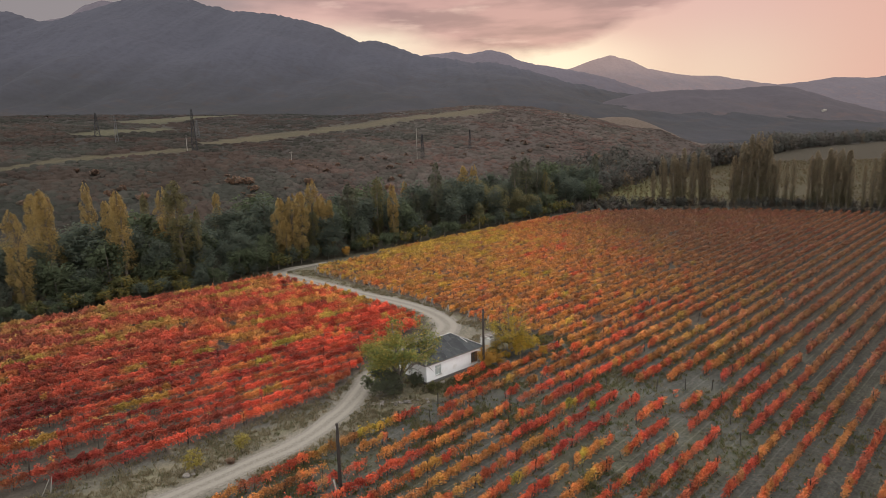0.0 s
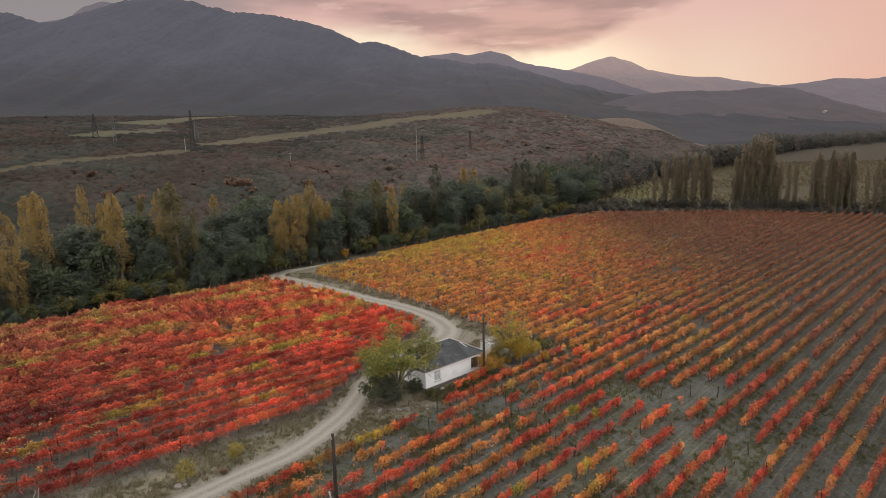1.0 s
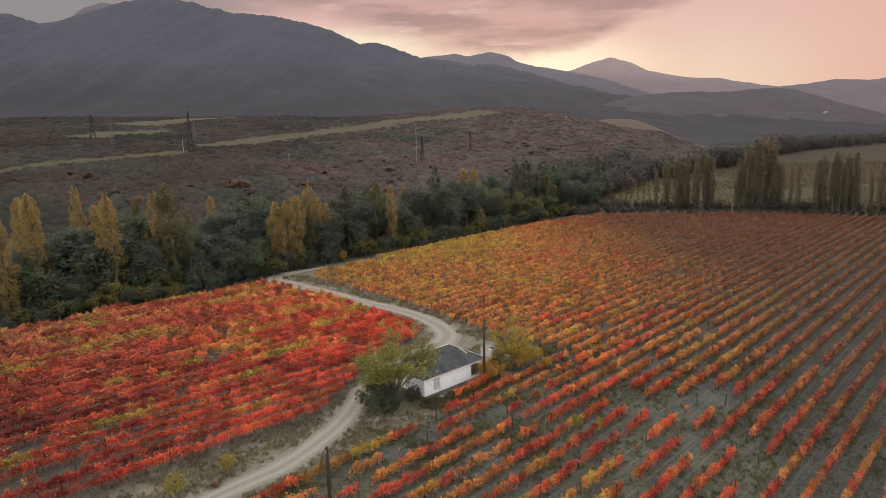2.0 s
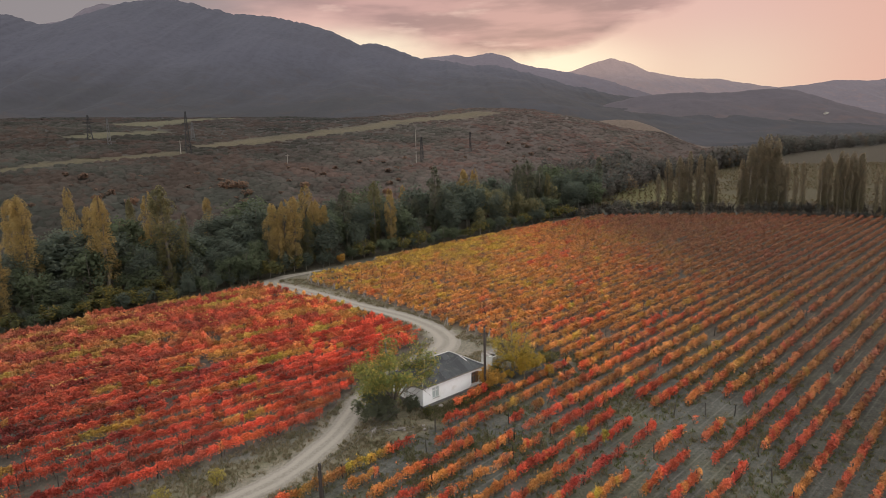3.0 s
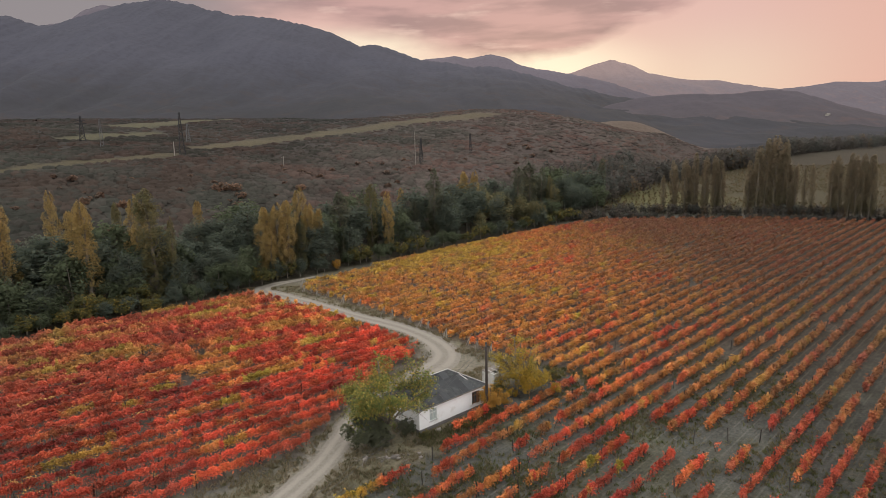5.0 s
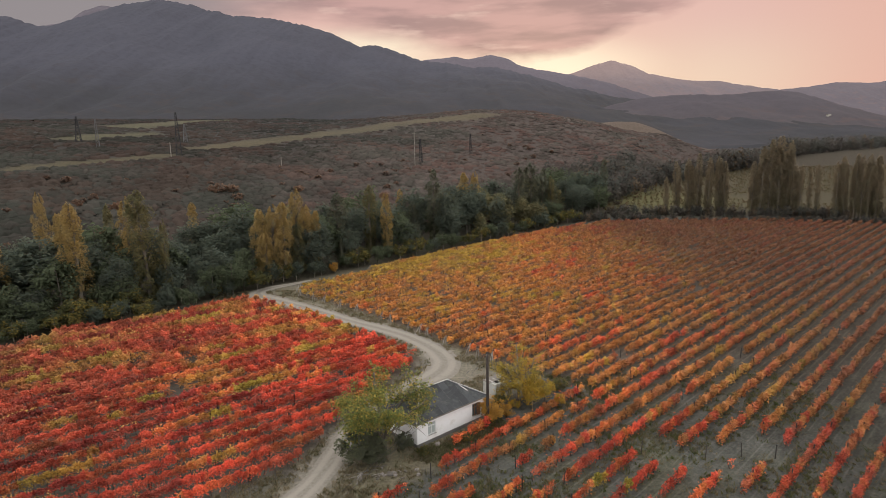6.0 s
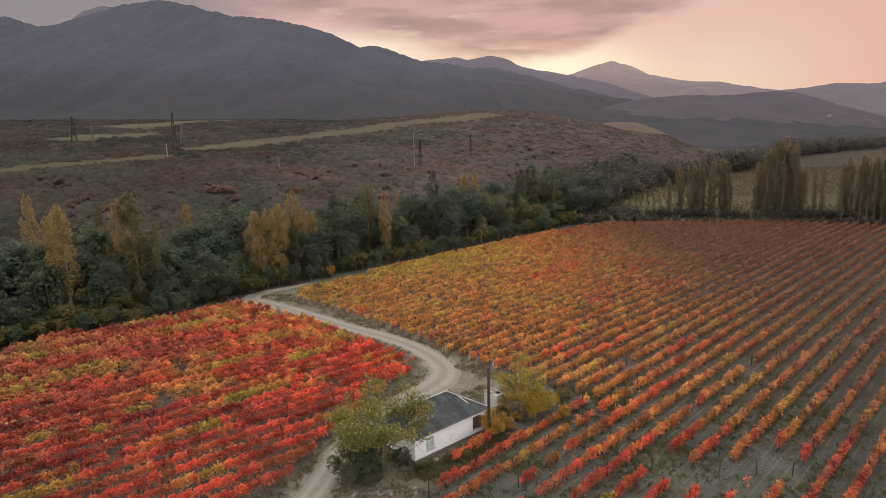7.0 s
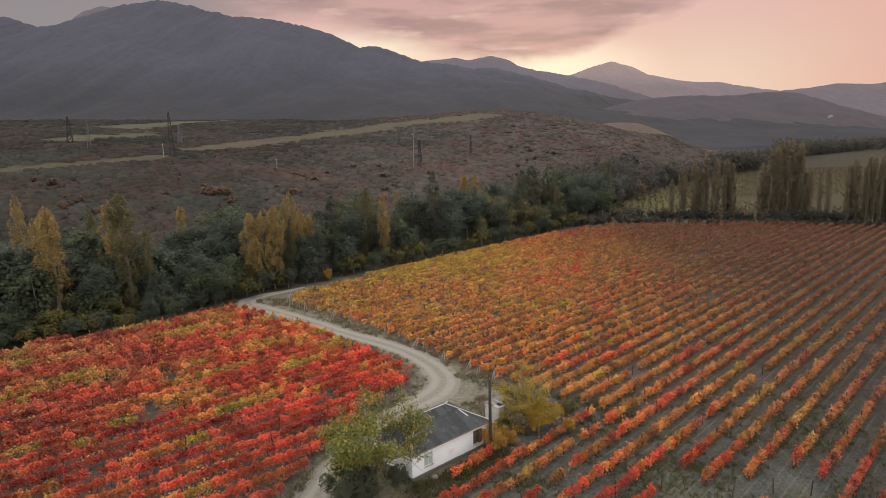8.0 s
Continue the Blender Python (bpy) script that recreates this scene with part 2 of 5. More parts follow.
def leaf_cards(places, size, gen, upward=0.5, narrow=0.8, lean=None, corners=4):
    """Small creased, uneven leaves (one face each, of four or three corners) at the places; lean: which way each one points."""
    count = len(places)
    size = np.broadcast_to(size, count)[:, None] * gen.uniform(0.65, 1.35, (count, 1))
    nrm = gen.normal(size=(count, 3))
    nrm[:, 2] = np.abs(nrm[:, 2]) + upward
    nrm /= np.linalg.norm(nrm, axis=1)[:, None]
    tan = np.cross(nrm, gen.normal(size=(count, 3))) if lean is None else lean + gen.normal(0, 0.45, (count, 3))
    if lean is not None:
        tan -= nrm * (tan * nrm).sum(1)[:, None]
    tan /= np.linalg.norm(tan, axis=1)[:, None] + 1e-9
    wid = np.cross(nrm, tan) * size * narrow
    tan = tan * size
    fold = nrm * size * 0.16
    j = gen.uniform(0.28, 0.58, (8, count, 1))
    if corners == 3:
        verts = np.stack([places - tan * j[0] - wid * j[1] * 1.3, places + tan * j[2] * 1.5 + wid * (j[3] - 0.43), places - tan * j[4] + wid * j[5] * 1.3], 1).reshape(-1, 3)
        return verts, np.arange(count * 3).reshape(-1, 3)
    verts = np.stack([places - tan * j[0] - wid * j[1], places + tan * j[2] - wid * j[3] + fold,
                      places + tan * j[4] + wid * j[5], places - tan * j[6] + wid * j[7] + fold], 1).reshape(-1, 3)
    return verts, np.arange(count * 4).reshape(-1, 4)


# ---------------------------------------------------------------- materials
def material(name):
    mat = bpy.data.materials.new(name)
    mat.use_nodes = True
    n = Nodes(mat.node_tree)
    return mat, n


def finish(n, colour, rough=0.8, bump=None, bump_height=0.02, metal=0.0, translucent=0.0, spec=0.3):
    bsdf = n.add("ShaderNodeBsdfPrincipled")
    n.put(bsdf.inputs["Base Color"], colour if not isinstance(colour, tuple) else (*colour, 1)[:4])
    n.put(bsdf.inputs["Roughness"], rough)
    n.put(bsdf.inputs["Metallic"], metal)
    n.put(bsdf.inputs["Specular IOR Level"], spec)
    if bump is not None:
        b = n.add("ShaderNodeBump")
        n.put(b.inputs["Height"], bump)
        n.put(b.inputs["Distance"], bump_height)
        n.put(b.inputs["Strength"], 1.0)
        n.put(bsdf.inputs["Normal"], b.outputs[0])
    shader = bsdf.outputs[0]
    if translucent:
        t = n.add("ShaderNodeBsdfTranslucent")
        n.put(t.inputs[0], colour if not isinstance(colour, tuple) else (*colour, 1)[:4])
        m = n.add("ShaderNodeMixShader")
        n.put(m.inputs[0], translucent)
        n.put(m.inputs[1], shader)
        n.put(m.inputs[2], t.outputs[0])
        shader = m.outputs[0]
    out = n.add("ShaderNodeOutputMaterial")
    n.put(out.inputs[0], shader)


def tint_material(name, rough=0.6, translucent=0.25, spread=0.35, spec=0.25):
    """Foliage: the leaf's own tint, varied leaf by leaf."""
    mat, n = material(name)
    tint = n.add("ShaderNodeAttribute", attribute_name="tint").outputs["Color"]
    isle = n.add("ShaderNodeNewGeometry").outputs["Random Per Island"]
    gain = n.math("MULTIPLY_ADD", isle, spread * 2, 1 - spread)
    grey = n.add("ShaderNodeCombineColor")
    for s in grey.inputs:
        n.put(s, gain)
    finish(n, n.mix(1.0, tint, grey.outputs[0], "MULTIPLY"), rough, translucent=translucent, spec=spec)
    return mat


def plain_material(name, colour, rough=0.8, grain=20.0, vary=0.25, patch=1.5, bump_height=0.01, metal=0.0, dirt=None, spec=0.3):
    """A surface with fine grain and larger stains."""
    mat, n = material(name)
    pos = n.add("ShaderNodeTexCoord").outputs["Object"]
    fine, coarse = n.noise(pos, grain, 5.0), n.noise(pos, patch, 3.0)
    each = n.add("ShaderNodeObjectInfo").outputs["Random"]
    level = n.math("ADD", n.math("MULTIPLY", fine, 0.6), n.math("MULTIPLY", coarse, 0.4))
    level = n.math("ADD", level, n.math("MULTIPLY", n.math("SUBTRACT", each, 0.5), 0.45))
    dark = tuple(c * (1 - vary) for c in colour)
    lite = tuple(min(1, c * (1 + vary)) for c in colour)
    col = n.mix(n.step(level, 0.25, 0.75), dark, lite)
    if dirt:
        col = n.mix(n.math("MULTIPLY", n.step(n.noise(pos, patch * 0.7, 6.0, 0.65), 0.52, 0.72), 0.8), col, dirt)
    finish(n, col, rough, fine, bump_height, metal, spec=spec)
    return mat


def ground_material():
    mat, n = material("earth")
    pos = n.add("ShaderNodeNewGeometry").outputs["Position"]
    attr = n.add("ShaderNodeAttribute", attribute_name="tint")
    tint, field = attr.outputs["Color"], attr.outputs["Alpha"]
    fine, mid, big = n.noise(pos, 2.2, 8.0, 0.7), n.noise(pos, 0.35, 5.0, 0.6), n.noise(pos, 0.05, 4.0)
    gain = n.math("ADD", n.math("MULTIPLY_ADD", fine, 2.0, -0.60), n.math("MULTIPLY", mid, 0.9))
    gain = n.math("ADD", gain, n.math("MULTIPLY", big, 0.3))
    # wheel ruts and worked strips between the vine rows
    az = radians(RIGHT_AZ)
    lane = n.math("FRACT", n.math("DIVIDE", n.math("ADD", n.vec("DOT_PRODUCT", pos, (math.cos(az), -math.sin(az), 0.0)), 2.6 * 200 - RIGHT_PHASE), 2.6))
    mid_lane = n.math("ABSOLUTE", n.math("SUBTRACT", lane, 0.5))
    rut = n.step(n.math("ABSOLUTE", n.math("SUBTRACT", mid_lane, 0.23)), 0.055, 0.012)
    rut = n.math("MULTIPLY", n.math("MULTIPLY", rut, n.step(n.noise(pos, 0.12, 3.0), 0.38, 0.58)), field)
    gain = n.math("ADD", gain, n.math("MULTIPLY", rut, 0.45))
    across = n.vec("DOT_PRODUCT", pos, (math.cos(az), -math.sin(az), 0.0))
    down = n.vec("DOT_PRODUCT", pos, (math.sin(az), math.cos(az), 0.0))
    drawn = n.add("ShaderNodeCombineXYZ")
    n.put(drawn.inputs[0], n.math("MULTIPLY", across, 3.2))
    n.put(drawn.inputs[1], n.math("MULTIPLY", down, 0.22))
    tilled = n.math("MULTIPLY", n.math("SUBTRACT", n.noise(drawn.outputs[0], 1.0, 5.0, 0.6), 0.5), n.math("MULTIPLY", field, 0.95))
    gain = n.math("ADD", gain, tilled)
    grey = n.add("ShaderNodeCombineColor")
    for s in grey.inputs:
        n.put(s, gain)
    col = n.mix(1.0, tint, grey.outputs[0], "MULTIPLY")
    litter = n.math("MULTIPLY", n.step(n.noise(pos, 5.0, 2.0, 0.6), 0.60, 0.68), n.math("MULTIPLY", field, 0.18))
    col = n.mix(litter, col, (0.26, 0.13, 0.06))
    fleck = n.math("MULTIPLY", n.step(n.noise(pos, 3.4, 3.0, 0.65), 0.56, 0.66), n.math("MULTIPLY", field, n.math("MULTIPLY", n.step(mid, 0.35, 0.6), 0.55)))
    col = n.mix(fleck, col, (0.150, 0.138, 0.108))                   # straw and pale clods
    clod = n.math("MULTIPLY", n.step(n.noise(pos, 2.6, 3.0, 0.6), 0.44, 0.34), n.math("MULTIPLY", field, 0.55))
    col = n.mix(clod, col, (0.040, 0.042, 0.028))
    finish(n, col, 0.95, n.math("ADD", fine, mid), 0.12, spec=0.1)
    return mat


EARTH = ground_material()
LEAF = tint_material("vine_leaf", 0.65, 0.25, 0.34, 0.12)
TREE_LEAF = tint_material("tree_leaf", 0.85, 0.5, 0.07, 0.03)
SCRUB = tint_material("scrub_twigs", 0.9, 0.55, 0.05, 0.05)
TUFT = tint_material("scrub_tuft", 0.95, 0.0, 0.08, 0.02)
BARK = plain_material("bark", (0.15, 0.13, 0.105), 0.9, 9.0, 0.4, 1.0, 0.03)
VINE_WOOD = plain_material("vine_wood", (0.07, 0.05, 0.04), 0.9, 25.0, 0.35, 2.0)
POST_DARK = plain_material("weathered_post", (0.050, 0.043, 0.037), 0.9, 25.0, 0.4, 2.0)
POST_PALE = plain_material("concrete_post", (0.30, 0.28, 0.245), 0.85, 18.0, 0.25, 2.0)


def mountain_material(name, low, high, foot, head):
    """Forested slopes: one tone low down, another high up, with soft patches; distance haze is put into both tones."""
    mat, n = material(name)
    pos = n.add("ShaderNodeNewGeometry").outputs["Position"]
    split = n.add("ShaderNodeSeparateXYZ")
    n.put(split.inputs[0], pos)
    wood, mid, big = n.noise(pos, 0.06, 6.0, 0.7), n.noise(pos, 0.012, 4.0, 0.55), n.noise(pos, 0.004, 3.0)
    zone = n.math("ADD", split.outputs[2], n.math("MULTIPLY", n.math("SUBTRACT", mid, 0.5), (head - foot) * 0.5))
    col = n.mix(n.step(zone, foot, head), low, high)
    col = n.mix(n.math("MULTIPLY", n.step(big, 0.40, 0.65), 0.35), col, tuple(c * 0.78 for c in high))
    col = n.mix(n.math("MULTIPLY", n.step(wood, 0.40, 0.68), 0.20), col, tuple(c * 0.62 for c in low))
    rusty = n.math("MULTIPLY", n.step(n.noise(pos, 0.022, 5.0, 0.65), 0.52, 0.66), n.step(zone, head, foot))
    col = n.mix(n.math("MULTIPLY", rusty, 0.45), col, (low[0] * 1.35, low[1] * 1.10, low[2] * 0.95))
    finish(n, col, 0.95, wood, 0.25, spec=0.02)
    return mat


# ---------------------------------------------------------------- ground, one sheet to the horizon
def slope_colour(x, y):
    """The colour of the scrubby slopes: olive grey, reddish brown on the round hill, darker to the left, greyed far off
    to stand in for haze.
    """
    tone = np.clip(fbm(x, y, 0.011, 44) * 1.5 - 0.35 + np.clip((x + 50) / 160, -0.3, 0.55), 0, 1)[..., None]
    col = np.array([0.078, 0.072, 0.061]) * (1 - tone) + np.array([0.088, 0.069, 0.060]) * tone
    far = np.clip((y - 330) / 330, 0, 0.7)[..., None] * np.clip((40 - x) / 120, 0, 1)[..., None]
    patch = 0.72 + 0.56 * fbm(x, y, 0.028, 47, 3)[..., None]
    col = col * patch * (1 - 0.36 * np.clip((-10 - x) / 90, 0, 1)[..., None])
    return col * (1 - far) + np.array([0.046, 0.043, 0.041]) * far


def dry_fields(x, y):
    """Share of pale dry field on the slopes."""
    u = beyond(x, y)
    w = 1 + 0.8 * (fbm(x, y, 0.02, 4) - 0.5) + 0.7 * (fbm(x, y, 0.09, 9, 3) - 0.5)
    away = np.minimum(line_distance(STRIP, x, y), line_distance(LOW_STRIP, x, y))
    strip = np.clip(1.6 - away / (w * np.interp(y, [220, 290, 320, 420, 560], [4.6, 4.6, 7.0, 15, 14])), 0, 1) * np.clip((u - 40) / 20, 0, 1)
    high = np.clip(1.8 - np.minimum(line_distance([(-182, 331), (-180, 355), (-171, 387)], x, y), 0.6 * line_distance([(-202, 432), (-200, 498), (-203, 590)], x, y)) / (w * 8.0), 0, 1)
    flank = np.clip((far_knoll(x, y) - 0.15) * 6, 0, 1) * np.clip((y - 690) / 15, 0, 1)
    return strip, high, flank


def open_slope(x, y):
    return np.maximum.reduce(dry_fields(x, y)) < 0.45


def ground_tint(x, y):
    u = beyond(x, y)
    out = np.empty((*x.shape, 3))
    out[:] = (0.073, 0.074, 0.065)                                   # worked soil
    def lay(mask, colour):
        out[:] = out * (1 - mask[..., None]) + np.array(colour) * mask[..., None]
    fields = inside(LEFT_FIELD, x, y) | inside(RIGHT_FIELD, x, y)
    d = road_distance(np.clip(x, -200, 200), np.clip(y, -50, 300))
    n1, n2 = fbm(x, y, 0.22, 1), fbm(x, y, 0.9, 2, 3)
    weed = np.clip((n1 - 0.48) * 6, 0, 1) * fields
    lay(weed * 0.6, (0.080, 0.080, 0.052))
    lay(0.75 * fields * np.clip((y - 84) / 26, 0, 1), (0.084, 0.057, 0.040))   # haze put into the far soil: redder, less contrast with the vines
    lay(0.75 * inside(LEFT_FIELD, x, y), (0.066, 0.054, 0.042))
    # Soil darkened to the right, standing in for the lens's falloff.
    lay(0.6 * fields * np.clip((x - 24) / 26, 0, 1), (0.044, 0.042, 0.035))
    grass = np.clip((14 - d) / 3, 0, 1) * ~fields
    lay(grass, (0.148, 0.130, 0.090))
    lay(grass * np.clip((n2 - 0.5) * 5, 0, 0.7), (0.115, 0.108, 0.066))
    verge = np.clip(1.6 - np.abs(line_distance(LEFT_FIELD[:5], x, y) - 1.3 - 0.5 * (n1 - 0.5)) / 0.9, 0, 1) * ~fields
    lay(verge, (0.098, 0.092, 0.078))                                # turned soil along the red field
    bare = np.clip((2.9 + 2.2 * (n2 - 0.5) - d) / 1.2, 0, 1)
    yard = np.clip((6.5 + 4 * (n2 - 0.5) - np.hypot((x - 2.2) * 0.9, (y - 101.0) * 0.8)) / 2.0, 0, 1)
    lay(np.maximum(bare, 0.55 * yard * ~fields), (0.175, 0.158, 0.130))
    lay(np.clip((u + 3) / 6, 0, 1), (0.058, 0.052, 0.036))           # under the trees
    slope = np.clip((u - 28) / 14, 0, 1)[..., None]
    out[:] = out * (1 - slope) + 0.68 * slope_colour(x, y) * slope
    # pale dry fields on the slopes
    strip, high, flank = dry_fields(x, y)
    lay(strip * (0.8 + 0.4 * (fbm(x, y, 0.06, 10) - 0.5)), (0.080, 0.068, 0.039))
    lay(high, (0.072, 0.067, 0.040))
    back = inside(BACK_FIELD, x, y)
    lay(back * 1.0, (0.056, 0.048, 0.028))
    lay(back * np.clip((fbm(x, y, 0.012, 8) - 0.46) * 9, 0, 1), (0.050, 0.042, 0.027))
    lay(back * np.clip((y - 430) / 60, 0, 1), (0.040, 0.034, 0.023))
    lay(back * np.clip(1.5 - np.hypot((x - 95) / 30, (y - 310) / 45), 0, 1), (0.084, 0.078, 0.034))
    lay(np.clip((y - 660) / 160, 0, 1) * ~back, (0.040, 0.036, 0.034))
    lay(flank, (0.092, 0.070, 0.054))
    return out


def make_ground():
    radii = np.concatenate([[0.0], np.geomspace(4, 4700, 270)])
    front = np.linspace(-48, 48, 280)
    rest = np.linspace(48, 312, 80)[1:-1]
    ang = np.radians(np.concatenate([front, rest]))
    count = len(ang)
    x, y = radii[:, None] * np.sin(ang), radii[:, None] * np.cos(ang)
    z = height(x, y)
    verts = np.stack([x, y, z], -1).reshape(-1, 3)
    i, j = np.meshgrid(np.arange(len(radii) - 1), np.arange(count), indexing="ij")
    k = (j + 1) % count
    faces = np.stack([i * count + j, i * count + k, (i + 1) * count + k, (i + 1) * count + j], -1).reshape(-1, 4)[:, ::-1]
    me = fast_mesh("ground", verts, faces, EARTH, smooth=True)
    layer = me.color_attributes.new("tint", "FLOAT_COLOR", "POINT")
    rgba = np.ones((len(verts), 4), np.float32)
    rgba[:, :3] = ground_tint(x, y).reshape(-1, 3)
    rgba[:, 3] = inside(RIGHT_FIELD, x, y).ravel()
    layer.data.foreach_set("color", rgba.ravel())
    return tagged(new("ground", me), "dry autumn valley floor of worked soil, rising to scrubby hills", "ground", kind="structure")


make_ground()


def make_road():
    mat, n = material("dust_road")
    pos = n.add("ShaderNodeNewGeometry").outputs["Position"]
    fine, mid = n.noise(pos, 3.0, 7.0, 0.7), n.noise(pos, 0.5, 4.0)
    across = n.add("ShaderNodeAttribute", attribute_name="across").outputs["Fac"]
    ruts = n.step(n.math("ABSOLUTE", n.math("SUBTRACT", n.math("ABSOLUTE", across), 0.45)), 0.35, 0.1)
    col = n.mix(n.step(fine, 0.3, 0.7), (0.170, 0.154, 0.128), (0.235, 0.214, 0.180))
    col = n.mix(n.math("MULTIPLY", ruts, 0.7), col, (0.275, 0.252, 0.214))
    col = n.mix(n.math("MULTIPLY", n.step(mid, 0.55, 0.75), 0.35), col, (0.155, 0.141, 0.116))
    finish(n, col, 0.95, fine, 0.05, spec=0.1)
    line = ROAD_LINE
    d = np.gradient(line, axis=0)
    d /= np.linalg.norm(d, axis=1)[:, None]
    side = np.stack([d[:, 1], -d[:, 0]], 1)
    s = np.arange(len(line))
    cross = np.array([-1.0, -0.72, -0.45, -0.2, 0.0, 0.2, 0.45, 0.72, 1.0])
    lift = np.array([0.012, 0.035, 0.022, 0.05, 0.058, 0.05, 0.022, 0.035, 0.012])
    wide = np.interp(line[:, 1], [40, 60, 80, 93, 100, 106, 112, 138, 147, 154, 160], [1.6, 1.45, 1.35, 1.6, 2.5, 2.3, 1.9, 2.0, 2.5, 1.6, 0.5])
    wl = wide + 0.5 * (vnoise(s, s * 0, 0.35, 2) - 0.5)
    wr = wide + 0.5 * (vnoise(s, s * 0, 0.35, 6) - 0.5)
    verts, acr = [], []
    for c, h in zip(cross, lift):
        w = np.where(c < 0, wl, wr) * c
        p = line + side * w[:, None]
        verts.append(np.column_stack([p, height(p[:, 0], p[:, 1]) + h]))
        acr.append(np.full(len(line), c))
    m = len(line)
    verts, acr = np.concatenate(verts), np.concatenate(acr)
    i, j = np.meshgrid(np.arange(len(cross) - 1), np.arange(m - 1), indexing="ij")
    faces = np.stack([i * m + j, (i + 1) * m + j, (i + 1) * m + j + 1, i * m + j + 1], -1).reshape(-1, 4)
    me = fast_mesh("road", verts, faces[:, ::-1], mat, smooth=True)
    layer = me.attributes.new("across", "FLOAT", "POINT")
    layer.data.foreach_set("value", acr.astype(np.float32))
    return tagged(new("road", me), "winding pale dust track with worn wheel ruts", "road", kind="structure")


make_road()


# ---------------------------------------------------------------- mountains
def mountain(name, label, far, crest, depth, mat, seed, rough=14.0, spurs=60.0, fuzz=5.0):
    """A range with its crest `far` metres off, fitted to the skyline from the camera, running down towards the valley
    with spurs and gullies.
    """
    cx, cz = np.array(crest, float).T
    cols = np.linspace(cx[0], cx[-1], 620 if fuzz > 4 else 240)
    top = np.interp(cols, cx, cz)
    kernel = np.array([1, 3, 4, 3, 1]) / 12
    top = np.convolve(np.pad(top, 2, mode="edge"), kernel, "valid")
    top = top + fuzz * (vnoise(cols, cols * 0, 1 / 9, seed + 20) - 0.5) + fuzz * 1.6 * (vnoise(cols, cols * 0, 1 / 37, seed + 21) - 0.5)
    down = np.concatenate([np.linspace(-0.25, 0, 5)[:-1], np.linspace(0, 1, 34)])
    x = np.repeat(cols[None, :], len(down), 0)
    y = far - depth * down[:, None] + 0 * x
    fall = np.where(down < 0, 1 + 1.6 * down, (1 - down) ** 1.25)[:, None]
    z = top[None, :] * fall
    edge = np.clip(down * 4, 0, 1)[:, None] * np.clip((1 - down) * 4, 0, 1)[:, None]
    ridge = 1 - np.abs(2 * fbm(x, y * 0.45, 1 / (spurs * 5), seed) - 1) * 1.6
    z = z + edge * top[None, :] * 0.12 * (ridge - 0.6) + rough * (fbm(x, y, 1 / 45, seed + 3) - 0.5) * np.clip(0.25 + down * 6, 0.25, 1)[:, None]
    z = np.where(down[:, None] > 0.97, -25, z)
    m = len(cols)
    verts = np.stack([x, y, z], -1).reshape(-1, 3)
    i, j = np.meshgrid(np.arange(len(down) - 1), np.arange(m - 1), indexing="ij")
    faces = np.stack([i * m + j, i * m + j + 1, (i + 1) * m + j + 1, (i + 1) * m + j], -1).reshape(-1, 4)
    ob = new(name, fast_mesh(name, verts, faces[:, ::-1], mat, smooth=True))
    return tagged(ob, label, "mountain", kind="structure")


# Further ranges paler, carrying haze in their colour; the far peak's top is coloured as lit.
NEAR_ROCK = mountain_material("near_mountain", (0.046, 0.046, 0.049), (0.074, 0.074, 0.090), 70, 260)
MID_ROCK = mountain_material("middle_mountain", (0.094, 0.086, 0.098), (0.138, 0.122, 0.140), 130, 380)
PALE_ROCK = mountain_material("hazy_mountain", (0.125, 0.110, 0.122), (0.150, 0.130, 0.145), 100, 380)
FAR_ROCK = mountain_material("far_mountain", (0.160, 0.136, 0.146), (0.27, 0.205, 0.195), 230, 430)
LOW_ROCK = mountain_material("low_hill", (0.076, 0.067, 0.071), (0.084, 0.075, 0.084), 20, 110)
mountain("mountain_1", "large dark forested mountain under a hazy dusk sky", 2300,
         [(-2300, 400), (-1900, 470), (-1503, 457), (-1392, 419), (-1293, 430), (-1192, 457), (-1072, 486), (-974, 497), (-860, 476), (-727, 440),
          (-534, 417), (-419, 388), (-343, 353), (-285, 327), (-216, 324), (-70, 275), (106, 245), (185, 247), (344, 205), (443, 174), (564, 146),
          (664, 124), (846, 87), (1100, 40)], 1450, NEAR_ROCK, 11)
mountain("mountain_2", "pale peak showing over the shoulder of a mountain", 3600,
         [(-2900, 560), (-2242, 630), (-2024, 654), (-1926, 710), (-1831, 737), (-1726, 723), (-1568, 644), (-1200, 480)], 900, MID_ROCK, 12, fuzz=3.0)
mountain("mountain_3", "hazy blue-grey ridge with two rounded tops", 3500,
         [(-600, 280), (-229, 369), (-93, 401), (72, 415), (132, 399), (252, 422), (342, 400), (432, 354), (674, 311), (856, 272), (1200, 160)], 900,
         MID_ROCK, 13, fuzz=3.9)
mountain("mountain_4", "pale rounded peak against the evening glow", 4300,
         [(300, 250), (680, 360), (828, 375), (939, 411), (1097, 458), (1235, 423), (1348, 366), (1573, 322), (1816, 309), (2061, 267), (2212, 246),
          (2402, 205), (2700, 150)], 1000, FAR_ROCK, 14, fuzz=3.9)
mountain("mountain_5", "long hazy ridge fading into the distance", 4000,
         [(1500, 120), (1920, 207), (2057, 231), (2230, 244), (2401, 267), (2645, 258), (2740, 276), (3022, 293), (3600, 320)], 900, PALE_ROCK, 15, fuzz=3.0)
